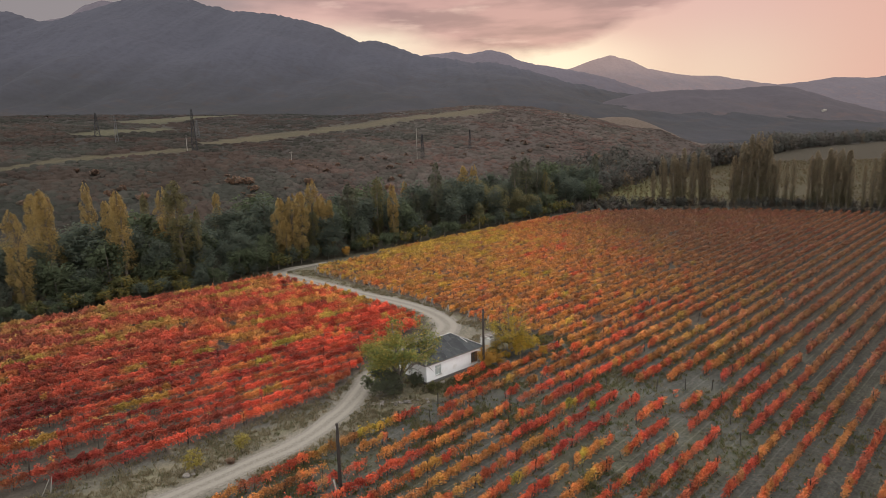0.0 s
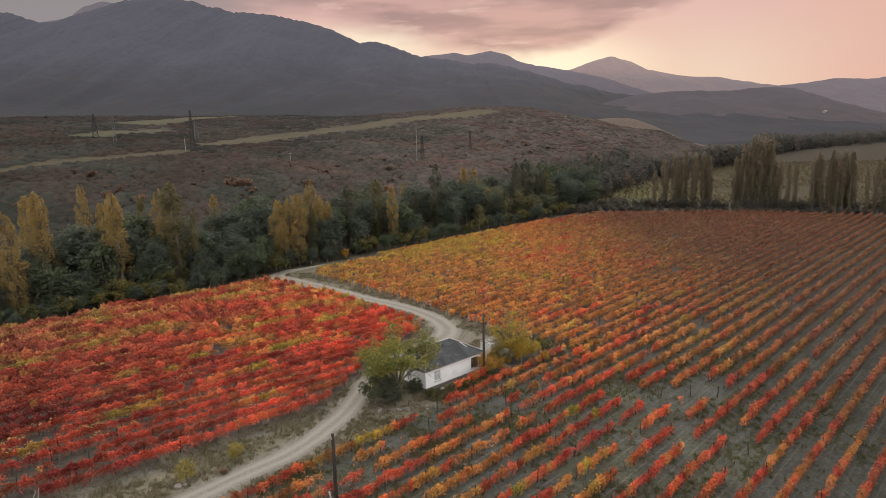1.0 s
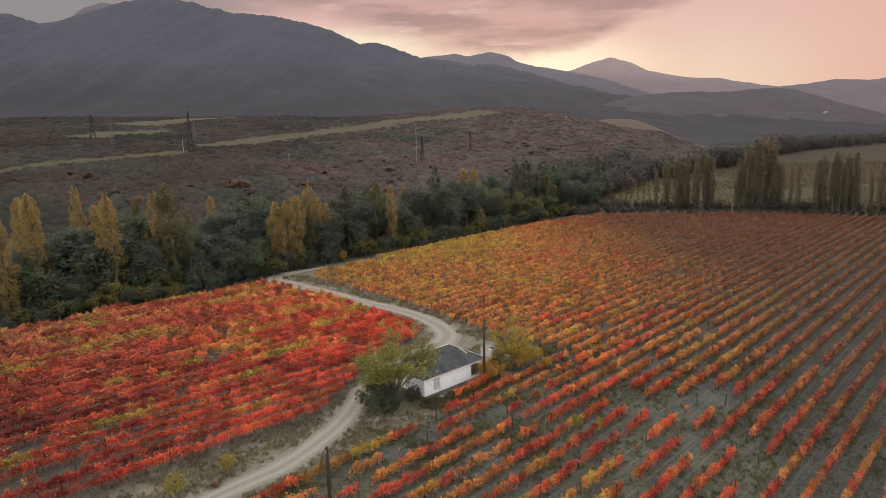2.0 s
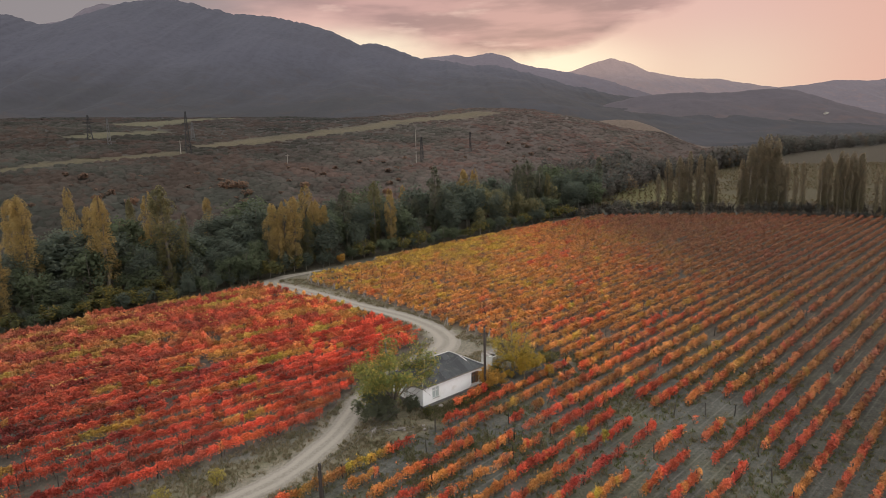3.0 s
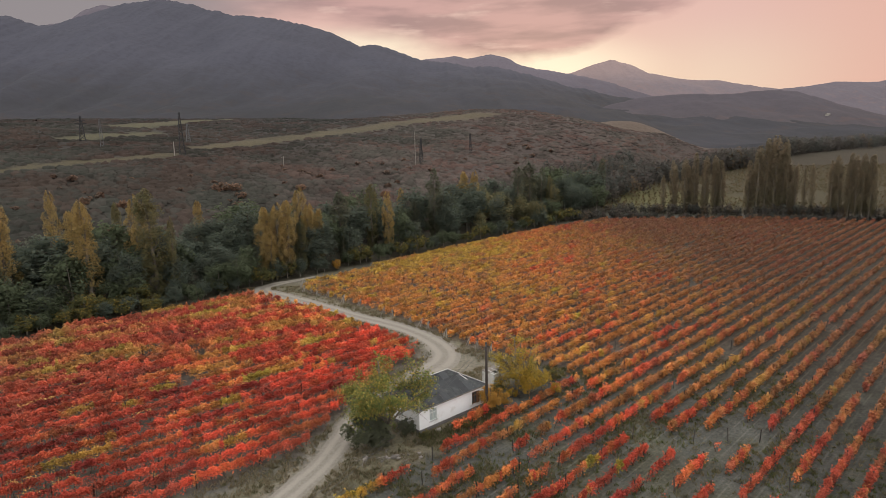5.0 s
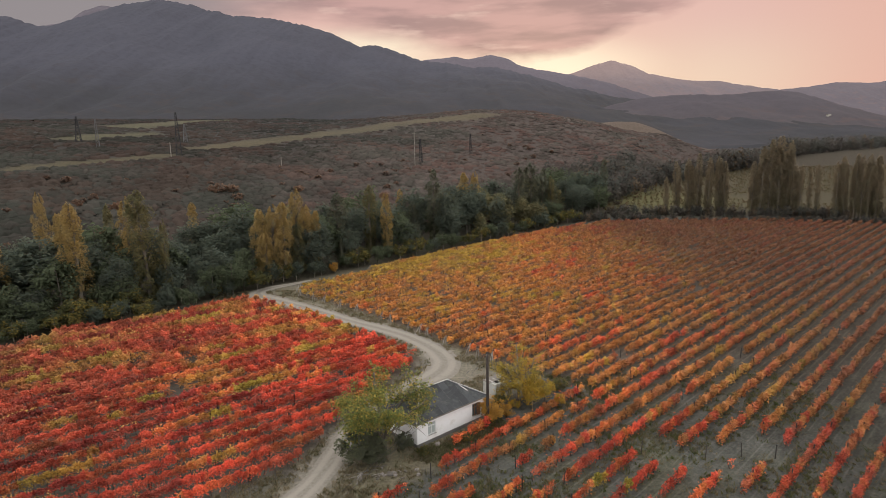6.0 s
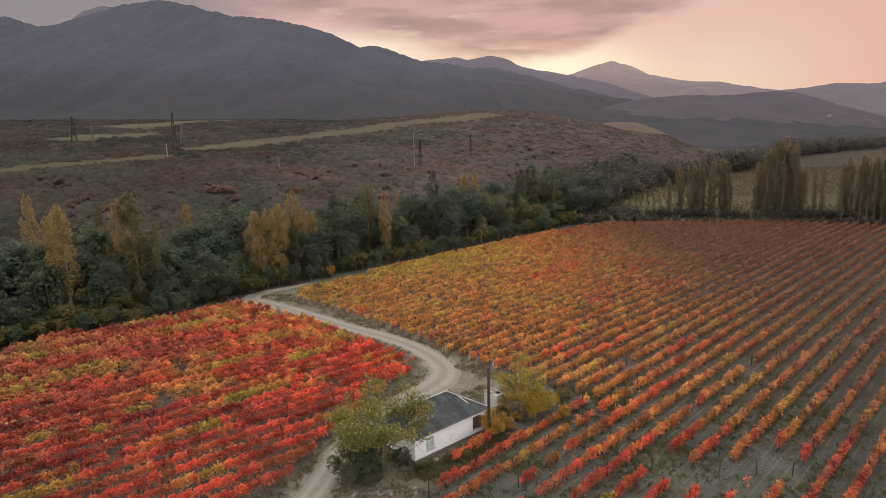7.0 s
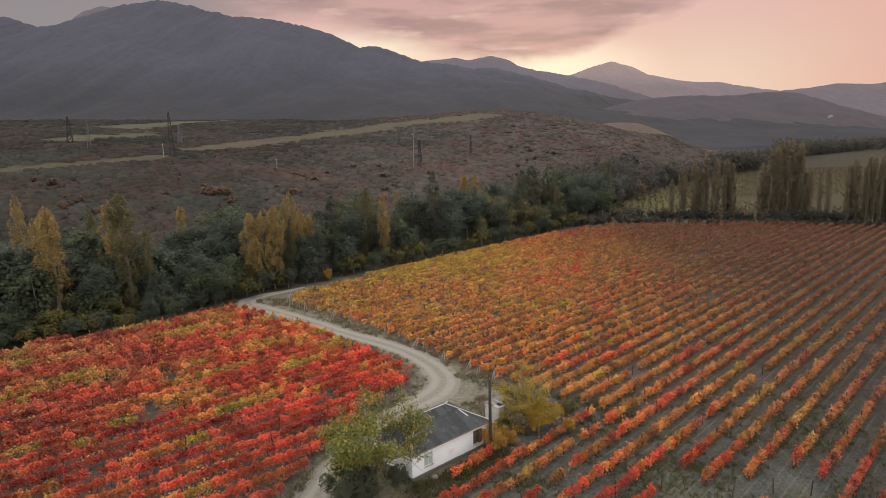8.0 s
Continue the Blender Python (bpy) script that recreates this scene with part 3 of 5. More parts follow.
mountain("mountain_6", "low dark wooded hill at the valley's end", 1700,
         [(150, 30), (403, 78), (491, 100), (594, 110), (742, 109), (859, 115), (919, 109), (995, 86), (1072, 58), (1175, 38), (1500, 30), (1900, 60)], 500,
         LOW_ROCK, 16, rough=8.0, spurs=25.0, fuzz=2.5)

# ---------------------------------------------------------------- trees
CRIMSON, RED, FLAME, ORANGE = (0.36, 0.054, 0.042), (0.54, 0.096, 0.054), (0.57, 0.155, 0.062), (0.53, 0.228, 0.070)
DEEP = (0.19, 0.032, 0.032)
GOLD, YELLOW, GREEN, RUST = (0.50, 0.285, 0.066), (0.46, 0.345, 0.056), (0.15, 0.19, 0.045), (0.215, 0.106, 0.066)


def branchy(gen, tall, girth, limbs, spread, lift):
    """Trunk and limbs; returns their arrays and the limb tips."""
    bend = gen.normal(0, 0.02 * tall, 2)
    trunk = [(bend[0] * t * t, bend[1] * t * t, tall * t) for t in np.linspace(0, 0.86, 6)]
    pieces = [tube_arrays(trunk, np.linspace(girth, girth * 0.16, 6), 8)]
    tips = []
    for k in range(limbs):
        t = gen.uniform(0.16, 0.8)
        base = np.array([bend[0] * t * t, bend[1] * t * t, tall * t])
        a = k * 2.4 + gen.uniform(-0.4, 0.4)
        reach = spread * (1.15 - t) * gen.uniform(0.6, 1.0)
        end = base + np.array([math.cos(a) * reach, math.sin(a) * reach, reach * lift * gen.uniform(0.7, 1.2)])
        mid = (base + end) / 2 + np.array([0, 0, -0.08 * reach])
        pieces.append(tube_arrays([base, mid, end], [girth * 0.34 * (1 - 0.5 * t), girth * 0.2, girth * 0.05], 5))
        tips.append(end)
    return pieces[0], join_arrays(pieces[1:]), np.array(tips)


def poplar_leaves(gen, count, slim):
    """Leaf places of a unit poplar: a tall column of upswept boughs with gaps."""
    boughs = 110
    h = gen.uniform(0.02, 0.86, boughs)
    a = gen.uniform(0, 6.283, boughs)
    pick = gen.integers(0, boughs, count)
    t = gen.random(count)
    z = h[pick] + 0.17 * t + gen.normal(0, 0.012, count)
    r = slim * np.interp(z, [0.0, 0.15, 0.45, 0.72, 0.9, 1.0], [0.5, 0.85, 1.0, 0.96, 0.68, 0.20]) * (0.25 + 0.75 * t) * 0.9
    p = np.stack([np.cos(a[pick]) * r, np.sin(a[pick]) * r, np.clip(z, 0.02, 1.0)], 1)
    p[:, :2] += gen.normal(0, 1, (count, 2)) * (0.16 * slim * np.interp(z, [0.7, 1.0], [1, 0.25]))[:, None]
    return p


def clumpy_leaves(gen, count, slim):
    """Leaf places of a unit poplar: a tall column of rounded clumps."""
    boughs = 85
    h = np.sort(gen.uniform(0.05, 0.95, boughs))
    a = np.arange(boughs) * 2.4 + gen.uniform(-0.5, 0.5, boughs)
    lean = slim * gen.uniform(0.35, 0.95, boughs)
    pick = gen.integers(0, boughs, count)
    v = gen.normal(size=(count, 3))
    v *= (gen.uniform(0.5, 1.05, count) / np.linalg.norm(v, axis=1))[:, None]
    size = gen.uniform(0.24, 0.42, boughs)[pick]
    z = h[pick] + v[:, 2] * size * 0.16
    r = np.interp(z, [0.0, 0.15, 0.45, 0.72, 0.9, 1.0], [0.60, 0.80, 1.0, 0.98, 0.66, 0.22])
    p = np.stack([np.cos(a[pick]) * lean[pick] * r, np.sin(a[pick]) * lean[pick] * r, np.clip(z, 0.02, 1.0)], 1)
    p[:, :2] += v[:, :2] * (size * slim * r)[:, None]
    return p


def round_leaves(gen, count, wide):
    """Leaf places of a unit broad tree: uneven clumps round a dome."""
    clumps = 40
    d = gen.normal(size=(clumps, 3))
    d /= np.linalg.norm(d, axis=1)[:, None]
    c = d * np.array([wide, wide, 0.36]) * gen.uniform(0.45, 0.92, (clumps, 1)) + np.array([0, 0, 0.56])
    rad = gen.uniform(0.07, 0.16, clumps)
    pick = gen.integers(0, clumps, count)
    v = gen.normal(size=(count, 3))
    v /= np.linalg.norm(v, axis=1)[:, None]
    p = c[pick] + v * (rad[pick] * gen.uniform(0.55, 1.05, count))[:, None]
    p[:, 2] = np.clip(p[:, 2], 0.07, 1.0)
    return p


TREE_KINDS = {  # builder, height, half-width share, leaf size, leaves, main tint, second tint, share of second
    "yellow_poplar": ("clumpy", 20, 0.112, 0.225, 11500, (0.415, 0.295, 0.118), (0.32, 0.24, 0.104), 0.40),
    "olive_poplar": ("clumpy", 20, 0.108, 0.225, 10500, (0.215, 0.180, 0.084), (0.160, 0.150, 0.078), 0.5),
    "dark_poplar": ("clumpy", 20, 0.110, 0.34, 5000, (0.110, 0.120, 0.087), (0.142, 0.136, 0.087), 0.35),
    "brown_poplar": ("poplar", 20, 0.084, 0.32, 3900, (0.265, 0.210, 0.138), (0.215, 0.184, 0.124), 0.45),
    "dark_tree": ("round", 11, 0.34, 0.40, 3200, (0.100, 0.120, 0.094), (0.118, 0.132, 0.094), 0.4),
    "tall_tree": ("round", 15, 0.24, 0.42, 3500, (0.100, 0.120, 0.095), (0.120, 0.131, 0.095), 0.4),
    "grey_tree": ("round", 9, 0.40, 0.38, 2000, (0.111, 0.131, 0.077), (0.086, 0.102, 0.061), 0.45),
    "olive_tree": ("round", 12, 0.28, 0.42, 2200, (0.165, 0.160, 0.092), (0.215, 0.185, 0.092), 0.45),
    "olive_shrub": ("round", 4, 0.55, 0.27, 1200, (0.105, 0.108, 0.048), (0.22, 0.17, 0.05), 0.3),
    "evergreen_bush": ("round", 4, 0.52, 0.20, 3200, (0.112, 0.120, 0.080), (0.135, 0.140, 0.085), 0.3),
    "orange_shrub": ("round", 4, 0.42, 0.18, 2600, (0.46, 0.255, 0.060), (0.32, 0.20, 0.055), 0.4),
    "yellow_shrub": ("round", 4, 0.48, 0.15, 2600, (0.345, 0.262, 0.052), (0.48, 0.285, 0.046), 0.45),
    "brown_bush": ("round", 4, 0.50, 0.34, 1000, (0.185, 0.138, 0.108), (0.215, 0.138, 0.100), 0.5),
    "thin_sapling": ("round", 2.4, 0.36, 0.13, 700, (0.36, 0.29, 0.075), (0.27, 0.22, 0.06), 0.4),
    "red_bush": ("round", 4, 0.60, 0.34, 1100, (0.27, 0.165, 0.110), (0.215, 0.140, 0.10), 0.4),
    "walnut": ("branched", 10.0, 5.3, 0.165, 18500, (0.190, 0.218, 0.072), (0.40, 0.31, 0.080), 0.29),
    "yellow_tree": ("branched", 8.4, 3.4, 0.14, 5600, (0.345, 0.285, 0.070), (0.54, 0.35, 0.060), 0.42),
}
TREE_LABELS = {
    "yellow_poplar": ("slender poplar in golden autumn leaf at the edge of a wood", "poplar"),
    "olive_poplar": ("tall poplar turning olive yellow beside the vineyard", "poplar"),
    "dark_poplar": ("tall dark green poplar in a wood edge", "poplar"),
    "brown_poplar": ("tall brownish poplar in a windbreak behind the vineyard", "poplar"),
    "dark_tree": ("dark green broadleaf tree in a dense wood edge", "tree"),
    "tall_tree": ("tall dark green tree in a dense wood edge", "tree"),
    "grey_tree": ("grey-green bushy tree at the foot of a wood", "tree"),
    "olive_tree": ("olive-green broadleaf tree turning yellow in the wood edge", "tree"),
    "walnut": ("spreading walnut tree with thinning green and yellow leaves beside the house", "tree"),
    "yellow_tree": ("yellow-green autumn tree in front of a small shed", "tree"),
    "evergreen_bush": ("dense dark green bush under a tree by the road", "bush"),
    "orange_shrub": ("tall orange-yellow shrub at the corner of the house", "shrub"),
    "yellow_shrub": ("yellow-green shrub on the field edge beside a small shed", "shrub"),
    "red_bush": ("reddish autumn bush on a scrubby hillside", "bush"),
    "brown_bush": ("brown half-bare bush on a scrubby hillside", "bush"),
    "thin_sapling": ("thin yellowing sapling on the dry grass verge", "sapling"),
    "olive_shrub": ("low olive and yellow shrub along the field edge", "shrub"),
}
STOCK, USED = {}, {}


def branched_tree(root, gen, tall, spread, leaf, count, tint, tint2, share, seed):
    """A short trunk, spreading limbs that fork twice, and leaves round the twigs."""
    fork = tall * 0.16
    part("trunk", fast_mesh("trunk", *tube_arrays([(0, 0, -0.3), (0.05, 0, fork * 0.5), (0.0, 0.05, fork * 1.15)], [0.30, 0.23, 0.17], 9), BARK, smooth=True), None, root)
    twigs = []
    limbs = 10
    for k in range(limbs):
        a = 6.283 * k / limbs + gen.uniform(-0.3, 0.3)
        out = spread * (0.25 if k % 4 == 3 else gen.uniform(0.6, 0.85))
        up = tall * (0.80 if k % 4 == 3 else gen.uniform(0.10, 0.70) if spread < 4 else (gen.uniform(0.40, 0.66) if math.cos(a) > 0.1 else gen.uniform(0.14, 0.62)))
        p0 = np.array([0, 0, fork])
        p2 = np.array([math.cos(a) * out, math.sin(a) * out, up])
        p1 = (p0 + p2) / 2 + np.array([0, 0, tall * 0.06])
        pieces = [tube_arrays([p0, p1, p2], [0.13, 0.09, 0.04], 6)]
        for j in range(11):
            t = gen.uniform(0.35, 1.0)
            q0 = (1 - t) ** 2 * p0 + 2 * t * (1 - t) * p1 + t * t * p2
            b = a + gen.uniform(-1.3, 1.3)
            reach = spread * gen.uniform(0.25, 0.45)
            q1 = q0 + np.array([math.cos(b) * reach, math.sin(b) * reach, reach * gen.uniform(-0.35, 0.75)])
            pieces.append(tube_arrays([q0, (q0 + q1) / 2 + (0, 0, 0.12), q1], [0.045, 0.03, 0.012], 4))
            twigs.append((q0, q1))
        part("limb", fast_mesh("limb", *join_arrays(pieces), BARK, smooth=True), None, root)
    twigs = np.array(twigs)
    pick = gen.integers(0, len(twigs), count)
    t = gen.uniform(0.25, 1.12, (count, 1))
    places = twigs[pick, 0] * (1 - t) + twigs[pick, 1] * t + gen.normal(0, 0.066 * spread, (count, 3)) * np.array([1, 1, 0.8])
    places = places[(places[:, 2] > tall * (0.16 if spread > 4 else 0.05)) & ~((spread > 4) & (places[:, 0] > 0.12 * spread) & (places[:, 2] < 0.44 * tall))]
    count = len(places)
    places[:, 2] = np.minimum(places[:, 2], tall * 1.02)
    verts, faces = leaf_cards(places, leaf, gen, 0.5, 0.7)
    patchy = vnoise(places[:, 0] + 3 * places[:, 1], places[:, 2], 0.7, seed)
    second = gen.random(count) < share * 2 * patchy
    colours = np.where(second[:, None], tint2, tint) * gen.uniform(0.7, 1.3, (count, 1))
    part("crown", fast_mesh("crown", verts, faces, TREE_LEAF, colours, outward=places - np.array([0, 0, 0.1 * tall]), own_share=0.45), None, root)
    return root, tall


def make_tree(kind, seed):
    shape, tall, slim, leaf, count, tint, tint2, share = TREE_KINDS[kind]
    gen = np.random.default_rng(seed)
    label, category = TREE_LABELS[kind]
    root = thing("poplar" if shape in ("poplar", "clumpy") else (category if tall < 5 else "tree"), label, category, group="trees along the vineyard" if tall > 9.4 else "")
    if shape == "branched":
        return branched_tree(root, gen, tall, slim, leaf, count, tint, tint2, share, seed)
    trunk, limbs, _ = branchy(gen, tall, 0.016 * tall + 0.05, 9, slim * tall * 1.1, 3.0 if shape != "round" else 0.6)
    part("trunk", fast_mesh("trunk", *join_arrays([trunk, limbs]), BARK, smooth=True), None, root)
    places = {"poplar": poplar_leaves, "clumpy": clumpy_leaves, "round": round_leaves}[shape](gen, count, slim) * tall
    verts, faces = leaf_cards(places, leaf, gen, 0.9, 0.8, corners=3)
    patchy = vnoise(places[:, 0] + places[:, 1], places[:, 2], 0.6, seed)
    second = gen.random(count) < share * 2 * patchy
    colours = np.where(second[:, None], tint2, tint) * gen.uniform(0.92, 1.08, (count, 1))
    if shape != "round":                                 # greener towards the foot
        green = np.clip(0.5 - places[:, 2:] / tall, 0, 0.4) * 1.3
        colours = colours * (1 - green) + np.array([0.115, 0.118, 0.062]) * green
    outward = places - np.array([0, 0, 0.18 * tall]) if shape == "round" else places * np.array([1, 1, 0]) + np.array([0, 0, 0.35 * slim * tall])
    part("crown", fast_mesh("crown", verts, faces, TREE_LEAF, colours, outward=outward), None, root)
    return root, tall


def plant(kind, x, y, tall, stretch=1.0, sink=0.15, turn=None):
    """A tree of a kind at a place, `tall` metres high; stretch widens it."""
    variants = 3
    count = USED.get(kind, 0)
    USED[kind] = count + 1
    key = (kind, count % variants)
    turn = rng.uniform(0, 360) if turn is None else turn
    fresh = key not in STOCK
    if fresh:
        STOCK[key] = make_tree(kind, sum(map(ord, kind)) + 31 * key[1])
    root, own = STOCK[key]
    k = tall / own
    m = pose(x, y, float(height(x, y)) - sink, rng.normal(0, 1), rng.normal(0, 1), turn) @ Matrix.Diagonal((k * stretch, k * stretch, k, 1))
    if fresh:
        root.matrix_basis = m
        return root
    was = root.scale.copy()
    root.scale = (1, 1, 1)
    made = copy_thing(root, m)
    root.scale = was
    return made


plant("yellow_poplar", -81.2, 117.4, 20.5)
plant("yellow_poplar", -81.6, 128.0, 23.5)
plant("yellow_poplar", -89.4, 136.4, 20.5, 0.8)
plant("yellow_poplar", -82.4, 145.0, 21.5, 0.72)
plant("yellow_poplar", -69.3, 133.6, 22.4)
plant("yellow_poplar", -74.8, 138.5, 19.9, 0.8)
plant("olive_poplar", -75.3, 156.1, 17.5, 0.7)
plant("yellow_poplar", -66.4, 148.1, 21.5, 0.9)
plant("olive_poplar", -60.0, 142.0, 23.5, 1.25)
plant("olive_poplar", -56.6, 142.5, 17.5, 0.6)
plant("yellow_poplar", -65.5, 180.0, 13.0)
plant("yellow_poplar", -41.6, 158.6, 17.4, 1.15)
plant("yellow_poplar", -39.0, 159.8, 18.0, 1.2)
plant("yellow_poplar", -40.2, 156.6, 12.5, 1.3)
plant("yellow_poplar", -37.4, 162.0, 18.6, 1.0)
plant("yellow_poplar", -36.2, 169.7, 20.6, 1.0)
plant("yellow_poplar", -33.0, 168.5, 17.0, 1.0)
plant("yellow_poplar", -31.4, 169.8, 15.4, 0.9)
plant("olive_poplar", -34.8, 165.0, 13.0, 1.2)
plant("dark_poplar", -27.1, 178.9, 19.0, 1.2)
plant("olive_poplar", -20.2, 188.6, 19.6)
plant("yellow_poplar", -15.2, 185.1, 17.6, 0.9)
plant("yellow_poplar", -13.7, 217.8, 13.5, 0.9)
plant("dark_poplar", -2.8, 203.1, 22.4, 1.1)
plant("yellow_poplar", 7.0, 229.9, 18.5, 1.1)
plant("yellow_poplar", 10.5, 230.6, 18.8, 1.0)
plant("dark_poplar", 25.9, 234.7, 20.5, 1.2)
plant("dark_poplar", 30.7, 239.5, 21.6, 1.3)
plant("dark_poplar", 36.2, 247.8, 18.9, 1.1)
plant("olive_poplar", 39.0, 245.0, 16.4, 0.9)
plant("dark_poplar", 64.5, 271.0, 20.7, 0.8)
WINDBREAK = [(84.9, 257.1, 14.5), (88.4, 255.9, 20.1), (92.1, 254.7, 21.2), (95.2, 253.7, 22.9), (98.6, 252.6, 21.6), (102.2, 251.5, 22.0), (104.2, 250.8, 20.0), (113.0, 248.0, 19.9), (115.6, 247.2, 25.3), (118.3, 246.3, 27.8), (121.3, 245.3, 28.8), (123.6, 244.6, 27.3), (125.3, 243.6, 21.9)]
WINDBREAK += [(127.6, 242.8, 18.7), (129.9, 241.1, 17.3), (132.2, 239.6, 19.0), (137.0, 236.6, 19.9), (139.1, 235.4, 21.9), (141.5, 234.0, 22.5), (143.4, 233.0, 21.9), (145.1, 232.0, 22.5), (147.2, 230.9, 21.9), (151.8, 228.3, 16.9), (153.9, 227.5, 18.9), (156.4, 226.2, 22.5), (158.6, 225.0, 24.8), (162, 223, 23.5), (166, 221, 22.0), (171, 218.5, 20.0), (177, 215.5, 21.0)]
for x, y, tall in WINDBREAK:
    plant("brown_poplar", x, y, tall, 0.75 if 126 < x < 133 or 151 < x < 154 else rng.uniform(0.9, 1.2))
    if tall > 19.5:
        plant("brown_poplar", x + rng.uniform(0.8, 1.6), y + rng.uniform(0.5, 3), tall * rng.uniform(0.62, 0.95), rng.uniform(0.8, 1.1))
for x, y, tall, wide in ((-75.5, 229, 4.2, 1.3), (-71.5, 231, 3.6, 1.2), (-95, 199, 3.6, 1.1), (-68, 226, 3.0, 1.2), (-52, 246, 3.2, 1.0), (-22, 251, 3.4, 1.1), (-104, 196, 3.0, 1.0)):
    plant("red_bush", x, y, tall, wide)
for k in range(120):                                    # larger bushes scattered over the slope
    s, u = rng.uniform(0, 330), 30 + 85 * rng.random() ** 1.5
    x, y = -94.5 - 0.7071 * u + 0.7071 * s, 94.5 + 0.7071 * u + 0.7071 * s
    if x < 70 and line_distance(LOW_STRIP, np.array([x]), np.array([y]))[0] > 9:
        plant("brown_bush", x, y, rng.uniform(1.3, 2.9), rng.uniform(1.2, 1.7), 0.3)
# the dense dark wood edge between the poplars, kept low along the camera's sight lines to some of these
KEPT_VISIBLE = ((-81.2, 117.4), (-69.3, 133.6), (-60.0, 142.0), (-40.5, 158.6), (-37.4, 162.0), (-20.2, 188.6), (-15.2, 185.1), (-2.8, 203.1))


def hides_poplar(x, y):
    for px, py in KEPT_VISIBLE:
        # sight line from (0, 12), about the middle of the camera's path
        far = math.hypot(px, py - 12)
        ax, ay = px / far, (py - 12) / far
        front, aside = (px - x) * ax + (py - y) * ay, (px - x) * ay - (py - y) * ax
        if -1.0 < front < 15 and abs(aside) < 3.0:
            return True
    return False


for k in range(84):
    s = -6 + k * 3.65                                   # metres along the wood edge
    for u, low, high in ((rng.uniform(7, 10), 7.0, 12.5), (rng.uniform(13, 20), 10.5, 16.0), (rng.uniform(21, 28), 11.5, 16.0)):
        if rng.random() < (0.45 if u > 20.5 else 0.80):
            along = s + rng.uniform(-1.8, 1.8)
            x, y = -94.5 - 0.7071 * u + 0.7071 * along, 94.5 + 0.7071 * u + 0.7071 * along
            tall = low + (high - low) * rng.random() ** 1.3
            kind = ("tall_tree", "dark_tree", "grey_tree", "dark_poplar")[rng.choice(4, p=(0.42, 0.36, 0.13, 0.09))]
            if s > 150 and rng.random() < 0.35:
                kind = "olive_tree"
            if hides_poplar(x, y):                      # only bushes there
                kind, tall = "grey_tree", 0.32 * tall
            if x < 62:
                plant(kind, x, y, tall * np.interp(s, [0, 90, 230], [1.05, 1.10, 1.12]), rng.uniform(0.85, 1.25))
for k in range(60):
    s = 4 + k * 3.4 + rng.uniform(-1.2, 1.2)
    u = rng.uniform(3.0, 5.0)
    plant(("grey_tree", "olive_shrub", "dark_tree")[rng.choice(3, p=(0.40, 0.28, 0.32))], -94.5 - 0.7071 * u + 0.7071 * s, 94.5 + 0.7071 * u + 0.7071 * s, rng.uniform(3.2, 6.0), 1.1)
for k in range(26):                                     # thicket reaching out to the red field
    s = -4 + k * 3.0 + rng.uniform(-0.8, 0.8)
    u = rng.uniform(-1.0, 2.4) if s < 66 else rng.uniform(1.4, 3.0)
    plant(("grey_tree", "olive_shrub", "dark_tree")[rng.choice(3, p=(0.30, 0.30, 0.40))], -94.5 - 0.7071 * u + 0.7071 * s, 94.5 + 0.7071 * u + 0.7071 * s, rng.uniform(2.6, 4.6), 1.2)
for x, y, tall, wide in ((-77.5, 121.8, 8.6, 1.15), (-73.0, 125.0, 7.4, 1.1), (-66.0, 134.5, 7.0, 1.0), (-62.6, 135.6, 8.4, 1.05), (-45.0, 147.0, 8.6, 1.0), (-48.5, 145.5, 7.6, 1.0)):
    plant("grey_tree", x, y, tall, wide)
plant("orange_shrub", -26.5, 165.5, 3.4, 0.8)


# ---------------------------------------------------------------- vine rows
GREEN_VINES = ((22.8, 84.5), (20.9, 102.3), (21.4, 121.0), (27.6, 123.9), (30.7, 112.5), (25.0, 134.5), (31.9, 129.0), (20.5, 150.4), (21.5, 139.1), (48.9, 134.8), (10.6, 54.9), (13.4, 58.2), (15.3, 60.5), (57.8, 145.2), (8.2, 79.1), (-8.7, 66.3), (-7.1, 67.1), (-11.5, 62.5), (-12.8, 59.8), (-9.4, 64.2))
BARE_SPOTS = ((42.4, 104.4), (26.1, 104.1), (40.2, 114.8), (24.8, 74.7), (33.8, 75.4), (32.7, 78.1), (22.4, 78.6), (15.5, 100.4), (26.9, 63.7), (31.9, 66.0), (52.1, 143.8), (16.6, 66.7), (19.7, 66.5), (27.9, 59.2), (31.9, 62.3), (50.3, 86.9), (16.6, 86.8), (9.1, 77.6), (4.4, 72.2), (-2.3, 72.5), (-2.2, 67.5))


def row_run(left, along, cross, scale, seed):
    """Noise that runs along each row by itself."""
    k = np.round((cross - (LEFT_PHASE if left else RIGHT_PHASE)) / SPACING)
    return vnoise(along, k * 13.7, scale, seed)


def ramp_colour(pick, stops, ramp):
    return np.stack([np.interp(pick, stops, [r[k] for r in ramp]) for k in range(3)], -1)


